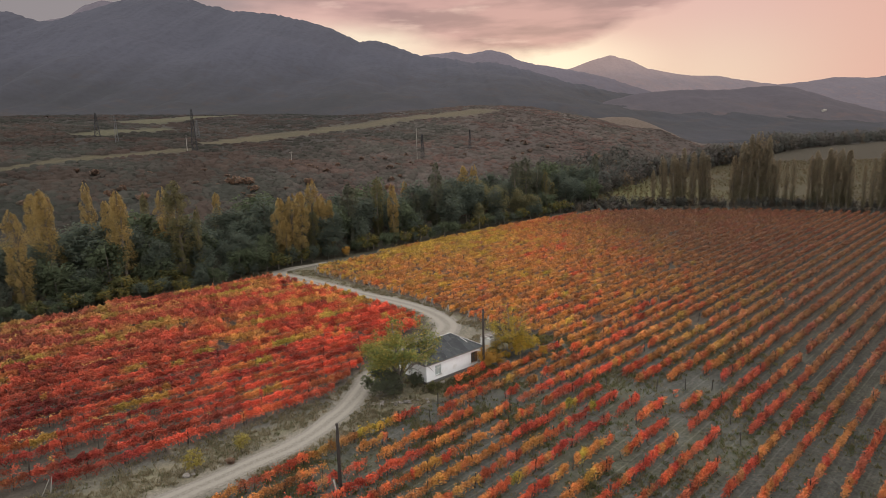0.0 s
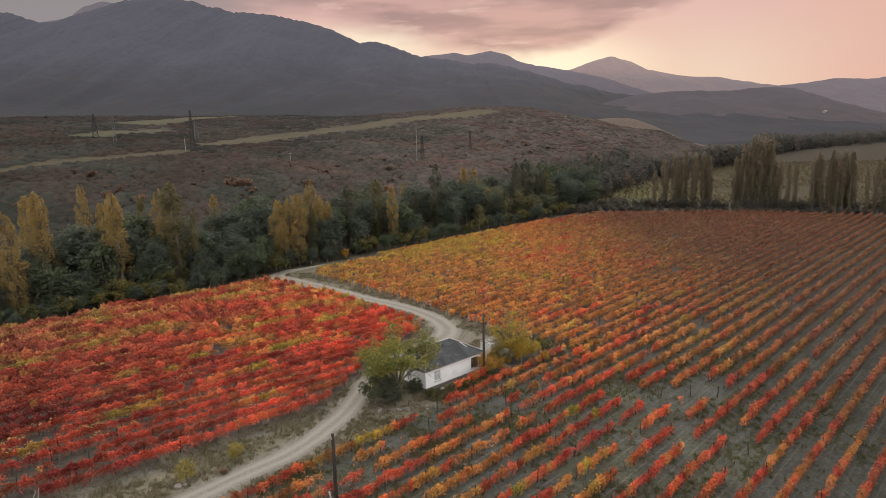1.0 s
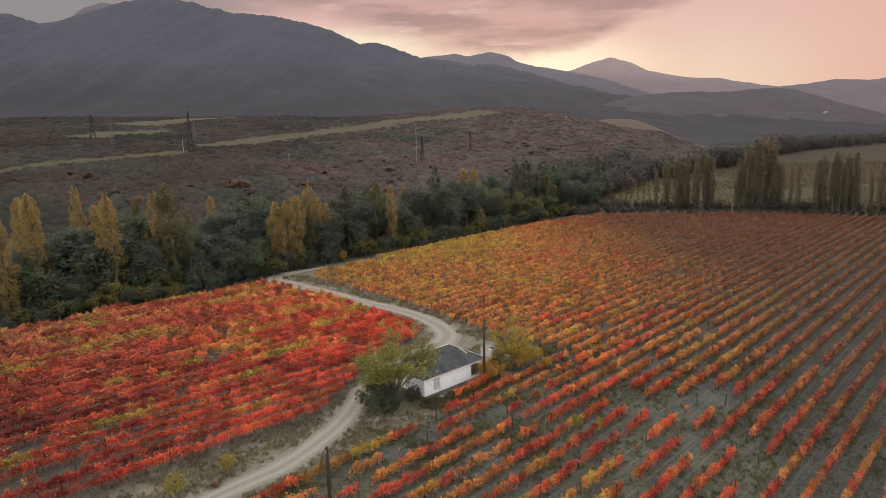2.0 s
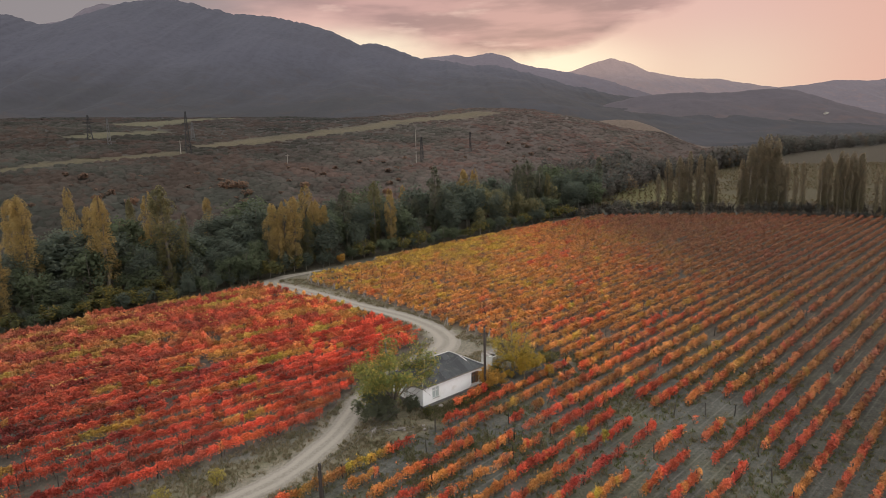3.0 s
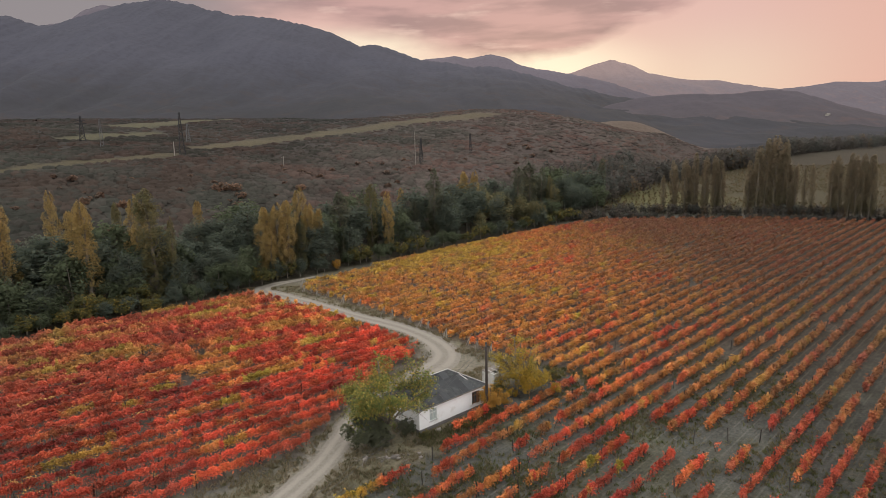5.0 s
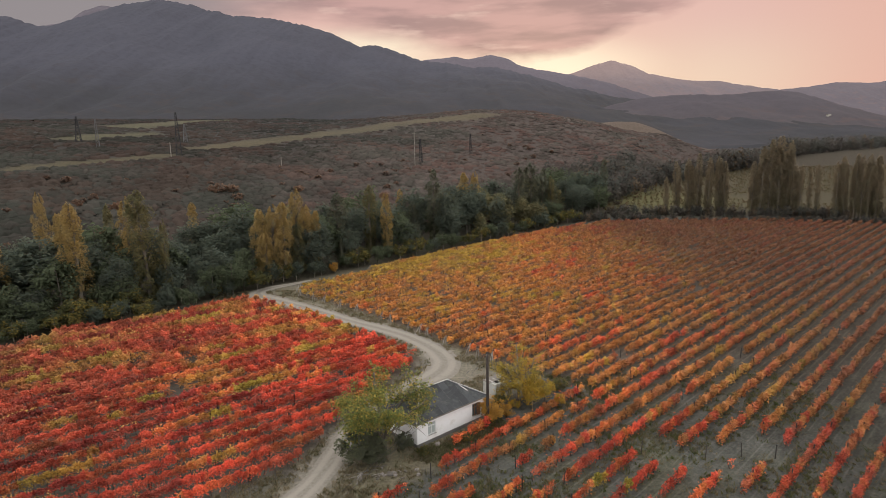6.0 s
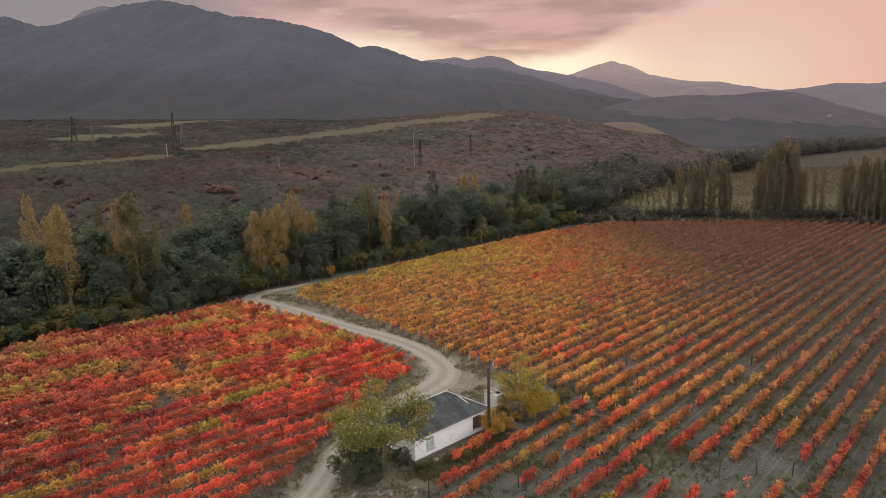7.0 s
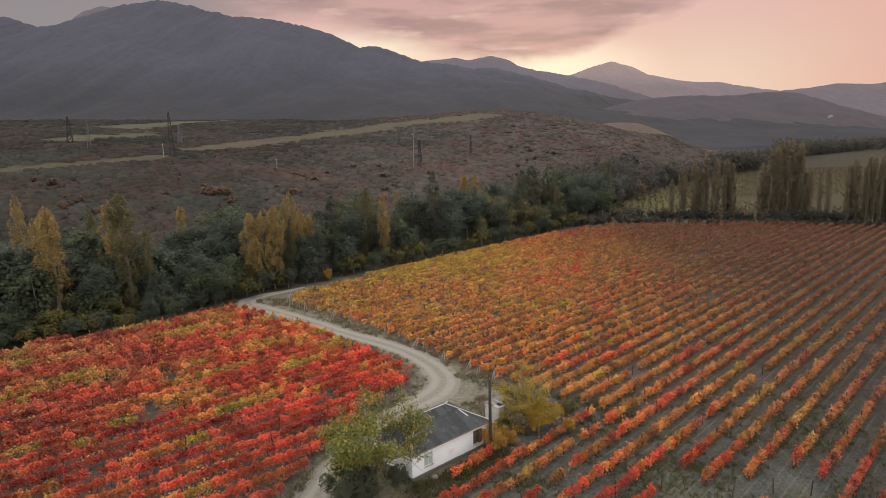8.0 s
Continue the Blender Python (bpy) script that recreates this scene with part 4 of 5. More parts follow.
def vine_tint(left, x, y, gen):
    """Leaf colour of the vine at a place."""
    az = radians(LEFT_AZ if left else RIGHT_AZ)
    along, cross = x * math.sin(az) + y * math.cos(az), x * math.cos(az) - y * math.sin(az)
    broad, run, single = fbm(along * 0.5, cross, 0.055, 21, 3), row_run(left, along, cross, 0.13 if left else 0.19, 22), row_run(left, along, cross, 0.8, 23)
    own = 0.12 if left else 0.30
    pick = 0.5 + 1.2 * (0.34 * broad + (0.66 - own) * run + own * single - 0.5) + gen.normal(0, 0.03, x.shape)
    if left:
        # Rust far left and deep crimson near left; both also imitate lens falloff.
        fade = np.clip((-18 - x) / 55, 0, 1) * np.clip((y - 40) / 60, 0.3, 1)
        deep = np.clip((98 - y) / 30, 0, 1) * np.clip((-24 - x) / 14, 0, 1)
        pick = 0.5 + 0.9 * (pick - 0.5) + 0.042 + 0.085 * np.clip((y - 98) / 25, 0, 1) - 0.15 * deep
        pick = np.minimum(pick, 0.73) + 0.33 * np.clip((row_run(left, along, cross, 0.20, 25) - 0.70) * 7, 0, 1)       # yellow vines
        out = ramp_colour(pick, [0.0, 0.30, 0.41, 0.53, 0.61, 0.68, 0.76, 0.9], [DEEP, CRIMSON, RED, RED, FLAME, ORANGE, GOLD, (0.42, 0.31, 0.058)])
    else:
        gold = np.clip((-(y - x - 189) / 1.414 - 0) / 60, 0, 1)       # 0 at the wood edge
        roadside = np.clip(1 - np.hypot(x + 5, y - 140) / 75, 0, 1)
        # Browner leaves to the right, darkened further to stand in for lens falloff.
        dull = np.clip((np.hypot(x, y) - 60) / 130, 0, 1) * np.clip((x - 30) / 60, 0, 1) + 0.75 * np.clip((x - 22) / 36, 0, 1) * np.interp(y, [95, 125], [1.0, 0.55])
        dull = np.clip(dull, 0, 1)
        rim = np.clip(1 + (beyond(x, y) + 1) / 24, 0, 1) * np.clip((215 - y) / 30, 0, 1)
        pick = pick + 0.06 + 0.07 * (1 - gold) + 0.08 * roadside + 0.15 * rim - 0.155 * np.clip((104 - y) / 25, 0, 1)
        calm = np.clip((y - 95) / 35, 0, 1)                           # the far rows differ less
        pick = pick + 0.30 * calm * (0.55 - pick)
        pick = np.where(pick > 0.70, 0.70 + 0.45 * (pick - 0.70), pick) + 0.09 * rim * calm
        pick = pick + 0.22 * np.clip((row_run(left, along, cross, 0.30, 29) - 0.90) * 20, 0, 1)      # single green vines
        pick = np.where(y > 100, np.minimum(pick, 0.775), pick)
        for gx, gy in GREEN_VINES:
            near_it = np.exp(-((x - gx) ** 2 + (y - gy) ** 2) / 2.0)
            pick = np.maximum(pick, pick + (0.86 - pick) * near_it)
        out = ramp_colour(pick, [0.0, 0.30, 0.42, 0.53, 0.64, 0.73, 0.82, 0.95], [CRIMSON, RED, FLAME, ORANGE, ORANGE, GOLD, YELLOW, GREEN])
    worn = np.clip((row_run(left, along, cross, 0.45, 27) - 0.55) * 4, 0, 1) * (0.35 if left else 0.50)
    out = out * (1 - worn[..., None]) + np.array(RUST) * worn[..., None]
    if left:
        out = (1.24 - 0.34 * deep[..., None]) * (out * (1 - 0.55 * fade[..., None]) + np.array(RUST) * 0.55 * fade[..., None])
    else:
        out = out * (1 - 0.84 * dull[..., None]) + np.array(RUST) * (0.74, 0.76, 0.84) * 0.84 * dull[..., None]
    return out


def vigour(left, x, y):
    """0 where vines are missing, 1 where they stand full."""
    az = radians(LEFT_AZ if left else RIGHT_AZ)
    along, cross = x * math.sin(az) + y * math.cos(az), x * math.cos(az) - y * math.sin(az)
    a, b = fbm(x, y, 0.16, 31, 3), row_run(left, along, cross, 0.55, 33)
    v = 0.5 * a + 0.5 * b
    if left:
        al, pe = (x + 41) * 0.749 + (y - 61.8) * 0.663, -(x + 41) * 0.663 + (y - 61.8) * 0.749
        v = v - 0.42 * np.exp(-(al / 6.0) ** 2 - (pe / 1.9) ** 2)
        return np.clip((v - 0.17) * 6, 0, 1.0)
    al, pe = (x - 27) * 0.70 + (y - 69) * 0.71, (x - 27) * 0.71 - (y - 69) * 0.70
    thin = 0.55 * np.exp(-(al / 26) ** 2 - (pe / 9) ** 2) + 1.2 * np.exp(-((x + 13) ** 2 + (y - 60) ** 2) / 9 ** 2)
    gaps = np.clip((112 - y) / 25, 0, 1) * np.clip((row_run(left, along, cross, 0.16, 35) - 0.45) * 2.2, 0, 1)
    v = v - 0.165 - 0.155 * thin - 0.20 * gaps
    for gx, gy in BARE_SPOTS:
        da, dc = (x - gx) * 0.70 + (y - gy) * 0.716, (x - gx) * 0.716 - (y - gy) * 0.70
        v = v - 0.5 * np.exp(-(da / 3.2) ** 2 - (dc / 1.3) ** 2)
    return np.clip(v * 7, 0, 1.0)


def wooden_post():
    bm = bmesh.new()
    box(bm, 0.10, 0.10, 1.55, bevel=0.012)
    return mesh_of("post", bm, POST_DARK)


def end_post():
    bm = bmesh.new()
    box(bm, 0.085, 0.085, 1.75, pose(0, 0, 0, 0, -9, 0), 0.012)
    box(bm, 0.065, 0.065, 1.75, pose(0.75, 0, 0, 0, -27, 0), 0.010)
    return mesh_of("end_post", bm, POST_PALE)


POST, END_POST = wooden_post(), end_post()


def field_rows(left, poly, azimuth, phase, first, last):
    d = np.array([math.sin(radians(azimuth)), math.cos(radians(azimuth))])
    o = np.array([d[1], -d[0]])
    gen = np.random.default_rng(50 + left)
    for k in range(first, last):
        off = phase - SPACING * k
        s = np.arange(-60, 340, 0.5)
        x, y = d[0] * s + o[0] * off, d[1] * s + o[1] * off
        ok = inside(poly, x, y) & (x < np.maximum(0.76 * y + 7, 42)) & (x > np.minimum(-0.80 * y - 12, -62)) & (y > -12)
        if ok.sum() < 8:
            continue
        cuts = np.flatnonzero(np.diff(np.concatenate([[0], ok.astype(int), [0]])))
        for s0, s1 in zip(s[cuts[::2]], s[cuts[1::2] - 1]):
            if s1 - s0 > 3:
                vine_row(left, d, o, off, s0, s1, gen)


def vine_row(left, d, o, off, s0, s1, gen):
    start = d * s0 + o * off
    root = thing("vine_row", "row of red and crimson autumn grapevines on dry soil" if left else "row of orange autumn grapevines on wires and dark posts",
                 "grapevines", "vine rows of the red field" if left else "vine rows of the orange field", at=pose(start[0], start[1], 0))
    # leaves
    step = 0.25
    cell = np.arange(s0, s1, step)
    cx, cy = d[0] * cell + o[0] * off, d[1] * cell + o[1] * off
    away = np.hypot(cx, cy - 12)
    near = np.clip((165 - away) / 92 if left else (140 - away) / 80, 0, 1) ** 1.3
    each = np.floor((cell - s0 + 0.25) / 1.3).astype(int)
    plant_gain = (0.80 + 0.20 * np.cos((cell - s0 - 0.4) / 1.3 * 6.283)) * (gen.uniform(0.75, 1.15, each.max() + 1) if left else gen.uniform(0.42, 1.12, each.max() + 1))[each]
    vig = vigour(left, cx, cy) * (0.8 + 0.4 * vnoise(cell, cell * 0 + off, 0.9, 4)) * plant_gain * 1.12
    per_m = np.interp(near, [0, 1], [84, 360]) * (1.10 if left else 1.0)
    want = per_m * step * vig * np.where(cy < 41, 0.15, 1.0)
    count = np.floor(want + gen.random(len(want))).astype(int)
    idx = np.repeat(np.arange(len(cell)), count)
    if len(idx):
        n = len(idx)
        along = cell[idx] + gen.uniform(0, step, n)
        lump = 0.78 * vnoise(along, along * 0 + off, 0.9, 8) + 0.22 * (0.5 + 0.5 * np.cos((along - s0 - 0.4) / 1.3 * 6.283))
        half = (0.37 if left else 0.245) * np.interp(near[idx], [0, 0.6, 1], [1.45, 1.2, 0.9]) * ((0.82 + 0.36 * lump) if left else (0.7 + 0.6 * lump))
        across = np.clip(gen.normal(0, 1, n), -1.9, 1.9) * half * 0.62
        top = (1.36 if left else 1.22) + (0.42 if left else 0.60) * (lump - 0.5) + 0.30 * (vig[idx] - 0.6)
        h = top - np.abs(gen.normal(0, 0.40 if left else 0.42, n)) - 0.45 * np.abs(across)
        shoot = gen.random(n) < 0.035
        h = np.where(shoot, top + gen.uniform(0, 0.25, n), np.clip(h, 0.12, None))
        across = np.where(shoot, across * 1.2, across)
        px = d[0] * along + o[0] * (off + across) - start[0]
        py = d[1] * along + o[1] * (off + across) - start[1]
        size = np.interp(near[idx], [0, 1], [0.30, 0.152]) * (1.08 if left else 1.0) * np.where(cy[idx] < 41, 2.0, 1.0)
        side = np.sign(across) * np.clip(np.abs(across) / 0.25, 0.2, 1.2)
        droop = np.clip((h - 0.75) / 0.8, -0.5, 0.9)
        lean = np.stack([o[0] * side, o[1] * side, droop], 1)
        plant_at = np.floor(along / 1.3) * 1.3
        tx, ty = d[0] * plant_at + o[0] * off, d[1] * plant_at + o[1] * off
        vine = gen.normal(0, 1, 4000)
        frail = (1.0 if left else 1.12) * gen.uniform(0.62, 1.32, 400)[np.clip(((along - s0) / 1.3).astype(int), 0, 399)][:, None]
        if not left:
            frail = frail * np.interp(ty, [70, 100], [0.90, 1.06])[:, None]
            frail = 1.04 + (frail - 1.04) * np.interp(ty, [90, 135], [1.0, 0.45])[:, None]
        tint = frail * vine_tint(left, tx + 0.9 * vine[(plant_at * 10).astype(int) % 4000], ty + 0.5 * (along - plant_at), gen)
        pale = shoot & (vnoise(along, along * 0 + off, 0.30, 12) > 0.80) & bool(left)
        tint = np.where(pale[:, None], np.array([0.54, 0.30, 0.10]), tint)
        for pick, corners, grow in ((near[idx] >= 0.62, 4, 1.0), (near[idx] < 0.62, 3, 1.1)):
            if pick.any():
                leaves = leaf_cards(np.stack([px, py, h], 1)[pick], (size * grow)[pick], gen, 0.35, 0.66, lean[pick], corners)
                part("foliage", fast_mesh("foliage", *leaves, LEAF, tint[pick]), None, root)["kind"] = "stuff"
    # stems
    stems = []
    for s in np.arange(s0 + 0.4, s1, 1.3):
        x, y = d * s + o * off
        if math.hypot(x, y - 12) < 120 and vigour(left, np.array([x]), np.array([y]))[0] > 0.05:
            lean = gen.normal(0, 0.1, 2)
            base = np.array([x - start[0], y - start[1], -0.05])
            stems.append(tube_arrays([base, base + (lean[0], lean[1], 0.5), base + (lean[0] * 2, lean[1] * 2, 1.05)], [0.045, 0.036, 0.025], 4))
    if stems:
        part("stem", fast_mesh("stem", *join_arrays(stems), VINE_WOOD), None, root)["kind"] = "stuff"
    # posts every six and a half metres
    for s in np.arange(s0 + 5.0 + 2 * gen.random(), s1 - 1, 6.5):
        x, y = d * s + o * off
        if math.hypot(x, y - 12) < (110 if left else 150):
            ob = part("post", POST, None, root)
            ob.matrix_basis = pose(x - start[0], y - start[1], -0.05, gen.normal(0, 3), gen.normal(0, 3), gen.uniform(0, 90))
    # pale braced post at the road end
    x, y = d * (s0 - 0.5) + o * off
    if not left and y > 104 and x < 8 and gen.random() < 0.7:
        ob = part("end_post", END_POST, None, root, "pale braced concrete end post")
        ob.matrix_basis = pose(x - start[0], y - start[1], -0.1, gen.normal(0, 5), gen.normal(0, 6), 90 - math.degrees(math.atan2(d[0], d[1])) + 180 + gen.normal(0, 14))


field_rows(0, RIGHT_FIELD, RIGHT_AZ, RIGHT_PHASE, -12, 62)
field_rows(1, LEFT_FIELD, LEFT_AZ, LEFT_PHASE, -6, 41)


# ---------------------------------------------------------------- hillside scrub
def make_scrub():
    gen = np.random.default_rng(5)
    n = 120000
    y = 165 * (760 / 165) ** gen.random(n)
    x = y * gen.uniform(-0.80, 0.60, n) + 5
    u = beyond(x, y) - 0.36 * np.clip((x + y) / 1.414 - 235, 0, None) * np.clip((x + 20) / 120, 0, 1)
    ok = ((u > np.where(x > 90, 6, 24)) | ((y > 490) & (x > 120))) & open_slope(x, y) & ~inside(BACK_FIELD, x, y) & (gen.random(n) < np.clip(0.60 + 1.4 * (fbm(x, y, 0.03, 14) - 0.45), 0.45, 1))
    x, y = x[ok][:27000], y[ok][:27000]
    r = (0.85 + 1.7 * gen.random(len(x)) ** 1.6) * np.interp(y, [160, 400], [0.95, 1.15])
    hedge = smooth_path(STRIP, 6.0) + gen.normal(0, 2.0, (len(smooth_path(STRIP, 6.0)), 2)) + np.array([-20, 14])
    hedge = hedge[gen.random(len(hedge)) < 0.7]
    x, y, r = np.concatenate([x, hedge[:, 0]]), np.concatenate([y, hedge[:, 1]]), np.concatenate([r, gen.uniform(1.6, 3.2, len(hedge))])
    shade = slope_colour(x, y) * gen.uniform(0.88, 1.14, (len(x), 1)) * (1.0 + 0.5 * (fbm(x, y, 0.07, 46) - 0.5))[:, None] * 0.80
    # rusty, dark green and grey bushes in drifts
    kind = fbm(x, y, 0.05, 49, 3) + gen.normal(0, 0.10, len(x))
    rusty, green = np.clip((kind - 0.54) * 9, 0, 1)[:, None], np.clip((0.44 - kind) * 9, 0, 1)[:, None]
    shade = shade * (1 + rusty * np.array([0.13, -0.05, -0.08]) + green * np.array([-0.20, -0.12, -0.14]))
    # low uneven domes of twigs
    count = len(x)
    ring = np.arange(5) * (6.2832 / 5)
    around = np.concatenate([np.stack([np.cos(ring), np.sin(ring), 0 * ring - 0.15], 1), np.stack([0.70 * np.cos(ring + 0.6), 0.70 * np.sin(ring + 0.6), 0 * ring + 0.40], 1), [(0, 0, 0.62)]])
    k = np.arange(5)
    nxt = (k + 1) % 5
    tris = np.concatenate([np.stack([k, nxt, 5 + k], 1), np.stack([nxt, 5 + nxt, 5 + k], 1), np.stack([5 + k, 5 + nxt, 0 * k + 10], 1)])
    wide = r[:, None, None] * gen.uniform(0.65, 1.35, (count, 11, 1))
    foot = np.stack([x, y, height(x, y)], 1)[:, None, :]
    low = np.stack([np.ones(count), np.ones(count), np.interp(y, [200, 420], [0.9, 0.6])], 1)[:, None, :]
    domes = foot + around[None] * wide * low
    faces = (np.arange(count)[:, None, None] * 11 + tris[None]).reshape(-1, 3)
    lift = around[tris].mean(1) + np.array([0, 0, 0.85])
    data = fast_mesh("scrub", domes.reshape(-1, 3), faces, TUFT, np.repeat(shade, 15, 0), outward=np.tile(lift, (count, 1)))
    return tagged(new("scrub", data), "brown leafless scrub covering the hillside", "scrub", kind="stuff")


make_scrub()


# ---------------------------------------------------------------- the house
WHITEWASH = plain_material("whitewash", (0.80, 0.80, 0.79), 0.85, 12.0, 0.05, 0.9, 0.008, dirt=(0.62, 0.60, 0.56))
OLD_WASH = plain_material("peeling_whitewash", (0.46, 0.46, 0.43), 0.9, 9.0, 0.22, 1.6, 0.012, dirt=(0.20, 0.19, 0.15))
PLINTH = plain_material("dark_plinth", (0.10, 0.095, 0.09), 0.95, 6.0, 0.35, 1.2, 0.03)
SLATE = plain_material("weathered_sheet", (0.056, 0.059, 0.061), 0.85, 9.0, 0.24, 1.1, 0.012, dirt=(0.112, 0.118, 0.108), spec=0.15)
PALE_BOARD = plain_material("pale_board", (0.42, 0.41, 0.39), 0.8, 10.0, 0.2, 1.5)
FRAME_PAINT = plain_material("old_white_paint", (0.66, 0.68, 0.66), 0.7, 15.0, 0.12, 2.0)
SHUTTER = plain_material("brown_wood", (0.16, 0.09, 0.05), 0.8, 14.0, 0.3, 2.0)
STONE = plain_material("rubble", (0.20, 0.18, 0.16), 0.95, 7.0, 0.3, 1.5, 0.03)
GREY_WOOD = plain_material("grey_wood", (0.21, 0.19, 0.165), 0.9, 16.0, 0.3, 2.0)
POLE_WOOD = plain_material("tarred_pole", (0.034, 0.027, 0.023), 0.85, 16.0, 0.35, 1.0)
STEEL = plain_material("grey_steel", (0.030, 0.029, 0.030), 0.8, 10.0, 0.15, 1.0, 0.002)
PALE_STEEL = plain_material("galvanised_steel", (0.105, 0.104, 0.106), 0.7, 10.0, 0.15, 1.0, 0.002)
WIRE = plain_material("wire", (0.06, 0.06, 0.06), 0.5, 10.0, 0.1, 1.0, 0.001, 0.6)


def glass_material():
    mat, n = material("window_glass")
    pos = n.add("ShaderNodeTexCoord").outputs["Object"]
    finish(n, n.mix(n.noise(pos, 3.0), (0.05, 0.06, 0.06), (0.09, 0.10, 0.10)), 0.08, spec=0.6)
    return mat


def pale_pane_material():
    mat, n = material("pale_pane")
    pos = n.add("ShaderNodeTexCoord").outputs["Object"]
    finish(n, n.mix(n.noise(pos, 5.0), (0.30, 0.34, 0.32), (0.46, 0.50, 0.47)), 0.25, spec=0.5)
    return mat


GLASS, PALE_PANE = glass_material(), pale_pane_material()


def clip(poly, px, py, nx, ny):
    """The part of a convex polygon on the side that (nx, ny) points to."""
    out = []
    for (ax, ay), (bx, by) in zip(poly, poly[1:] + poly[:1]):
        da, db = (ax - px) * nx + (ay - py) * ny, (bx - px) * nx + (by - py) * ny
        if da >= 0:
            out.append((ax, ay))
        if da * db < 0:
            t = da / (da - db)
            out.append((ax + t * (bx - ax), ay + t * (by - ay)))
    return out


def roof_slope(parent, corner, along, up, outline, gen):
    """Overlapping sheets on one slope: corner, unit ways along and up it, and its outline in those."""
    corner, along, up = Vector(corner), Vector(along), Vector(up)
    nrm = along.cross(up).normalized()
    wide, tall = 1.0, 1.42
    us, vs = [p[0] for p in outline], [p[1] for p in outline]
    for row in range(int(max(vs) / tall) + 1):
        for col in range(int((max(us) - min(us)) / wide) + 1):
            u0, v0 = min(us) + col * wide + 0.008, row * tall - 0.06
            poly = [(u0, v0), (u0 + wide - 0.016, v0), (u0 + wide - 0.016, v0 + tall + 0.06), (u0, v0 + tall + 0.06)]
            for (ax, ay), (bx, by) in zip(outline, outline[1:] + outline[:1]):
                poly = clip(poly, ax, ay, -(by - ay), bx - ax) if poly else poly
            if len(poly) < 3 or max(p[0] for p in poly) - min(p[0] for p in poly) < 0.1:
                continue
            jit = gen.normal(0, 0.006)
            bm = bmesh.new()
            low, high = [], []
            for u, v in poly:
                lift = 0.045 - 0.028 * (v - v0) / tall + jit
                p = corner + along * u + up * v + nrm * lift
                low.append(bm.verts.new(p - nrm * 0.014))
                high.append(bm.verts.new(p))
            bm.faces.new(high)
            bm.faces.new(low[::-1])
            for i in range(len(poly)):
                j = (i + 1) % len(poly)
                bm.faces.new((low[i], low[j], high[j], high[i]))
            part("roof_sheet", bm, SLATE, parent)


def beam(bm, a, b, wide, thick, up=(0, 0, 1)):
    a, b = Vector(a), Vector(b)
    d = (b - a)
    x = d.normalized()
    y = Vector(up).cross(x).normalized()
    z = x.cross(y)
    m = Matrix.Translation((a + b) / 2) @ Matrix((x, y, z)).transposed().to_4x4() @ Matrix.Diagonal((d.length, wide, thick, 1))
    bmesh.ops.create_cube(bm, size=1, matrix=m)


def wall_panel(length, tall, thick, openings):
    """A wall along x from 0, openings (x0, x1, z0, z1) cut right through."""
    bm = bmesh.new()
    xs = sorted({0.0, length, *[v for o in openings for v in o[:2]]})
    for x0, x1 in zip(xs, xs[1:]):
        holes = [o for o in openings if o[0] <= x0 and o[1] >= x1]
        spans = [(0.0, tall)] if not holes else [(0.0, holes[0][2]), (holes[0][3], tall)]
        for z0, z1 in spans:
            if z1 - z0 > 0.01:
                bmesh.ops.create_cube(bm, size=1, matrix=Matrix.Translation(((x0 + x1) / 2, thick / 2, (z0 + z1) / 2)) @ Matrix.Diagonal((x1 - x0, thick, z1 - z0, 1)))
    bmesh.ops.remove_doubles(bm, verts=bm.verts, dist=0.001)
    return bm


def window_unit(parent, x0, x1, z0, z1, frame_mat, label, shut=False):
    root = part("window_frame", bmesh.new(), frame_mat, parent, label)
    bm = bmesh.new()
    for a, b in (((x0, z0), (x0, z1)), ((x1, z0), (x1, z1)), (((x0 + x1) / 2, z0), ((x0 + x1) / 2, z1))):
        beam(bm, (a[0], 0.10, a[1]), (b[0], 0.10, b[1]), 0.08, 0.09, (0, 1, 0))
    for z in (z0 + 0.03, z1 - 0.03, z0 + (z1 - z0) * 0.68):
        beam(bm, (x0, 0.10, z), (x1, 0.10, z), 0.075, 0.07)
    bm.to_mesh(root.data)
    bm.free()
    half = (x0 + x1) / 2
    for a, b in ((x0, half), (half, x1)):
        bm = bmesh.new()
        box(bm, b - a, 0.012, z1 - z0, pose((a + b) / 2, 0.13, z0))
        part("pane", bm, GLASS if shut else PALE_PANE, root)
    bm = bmesh.new()
    box(bm, x1 - x0 + 0.2, 0.16, 0.05, pose(half, 0.0, z0 - 0.05), 0.008)
    part("window_sill", bm, PALE_BOARD, root)
    if shut:
        bm = bmesh.new()
        box(bm, (x1 - x0) * 0.5, 0.04, z1 - z0, pose(x1 + 0.14, -0.05, z0, 0, 0, -12), 0.006)
        part("shutter", bm, SHUTTER, root)


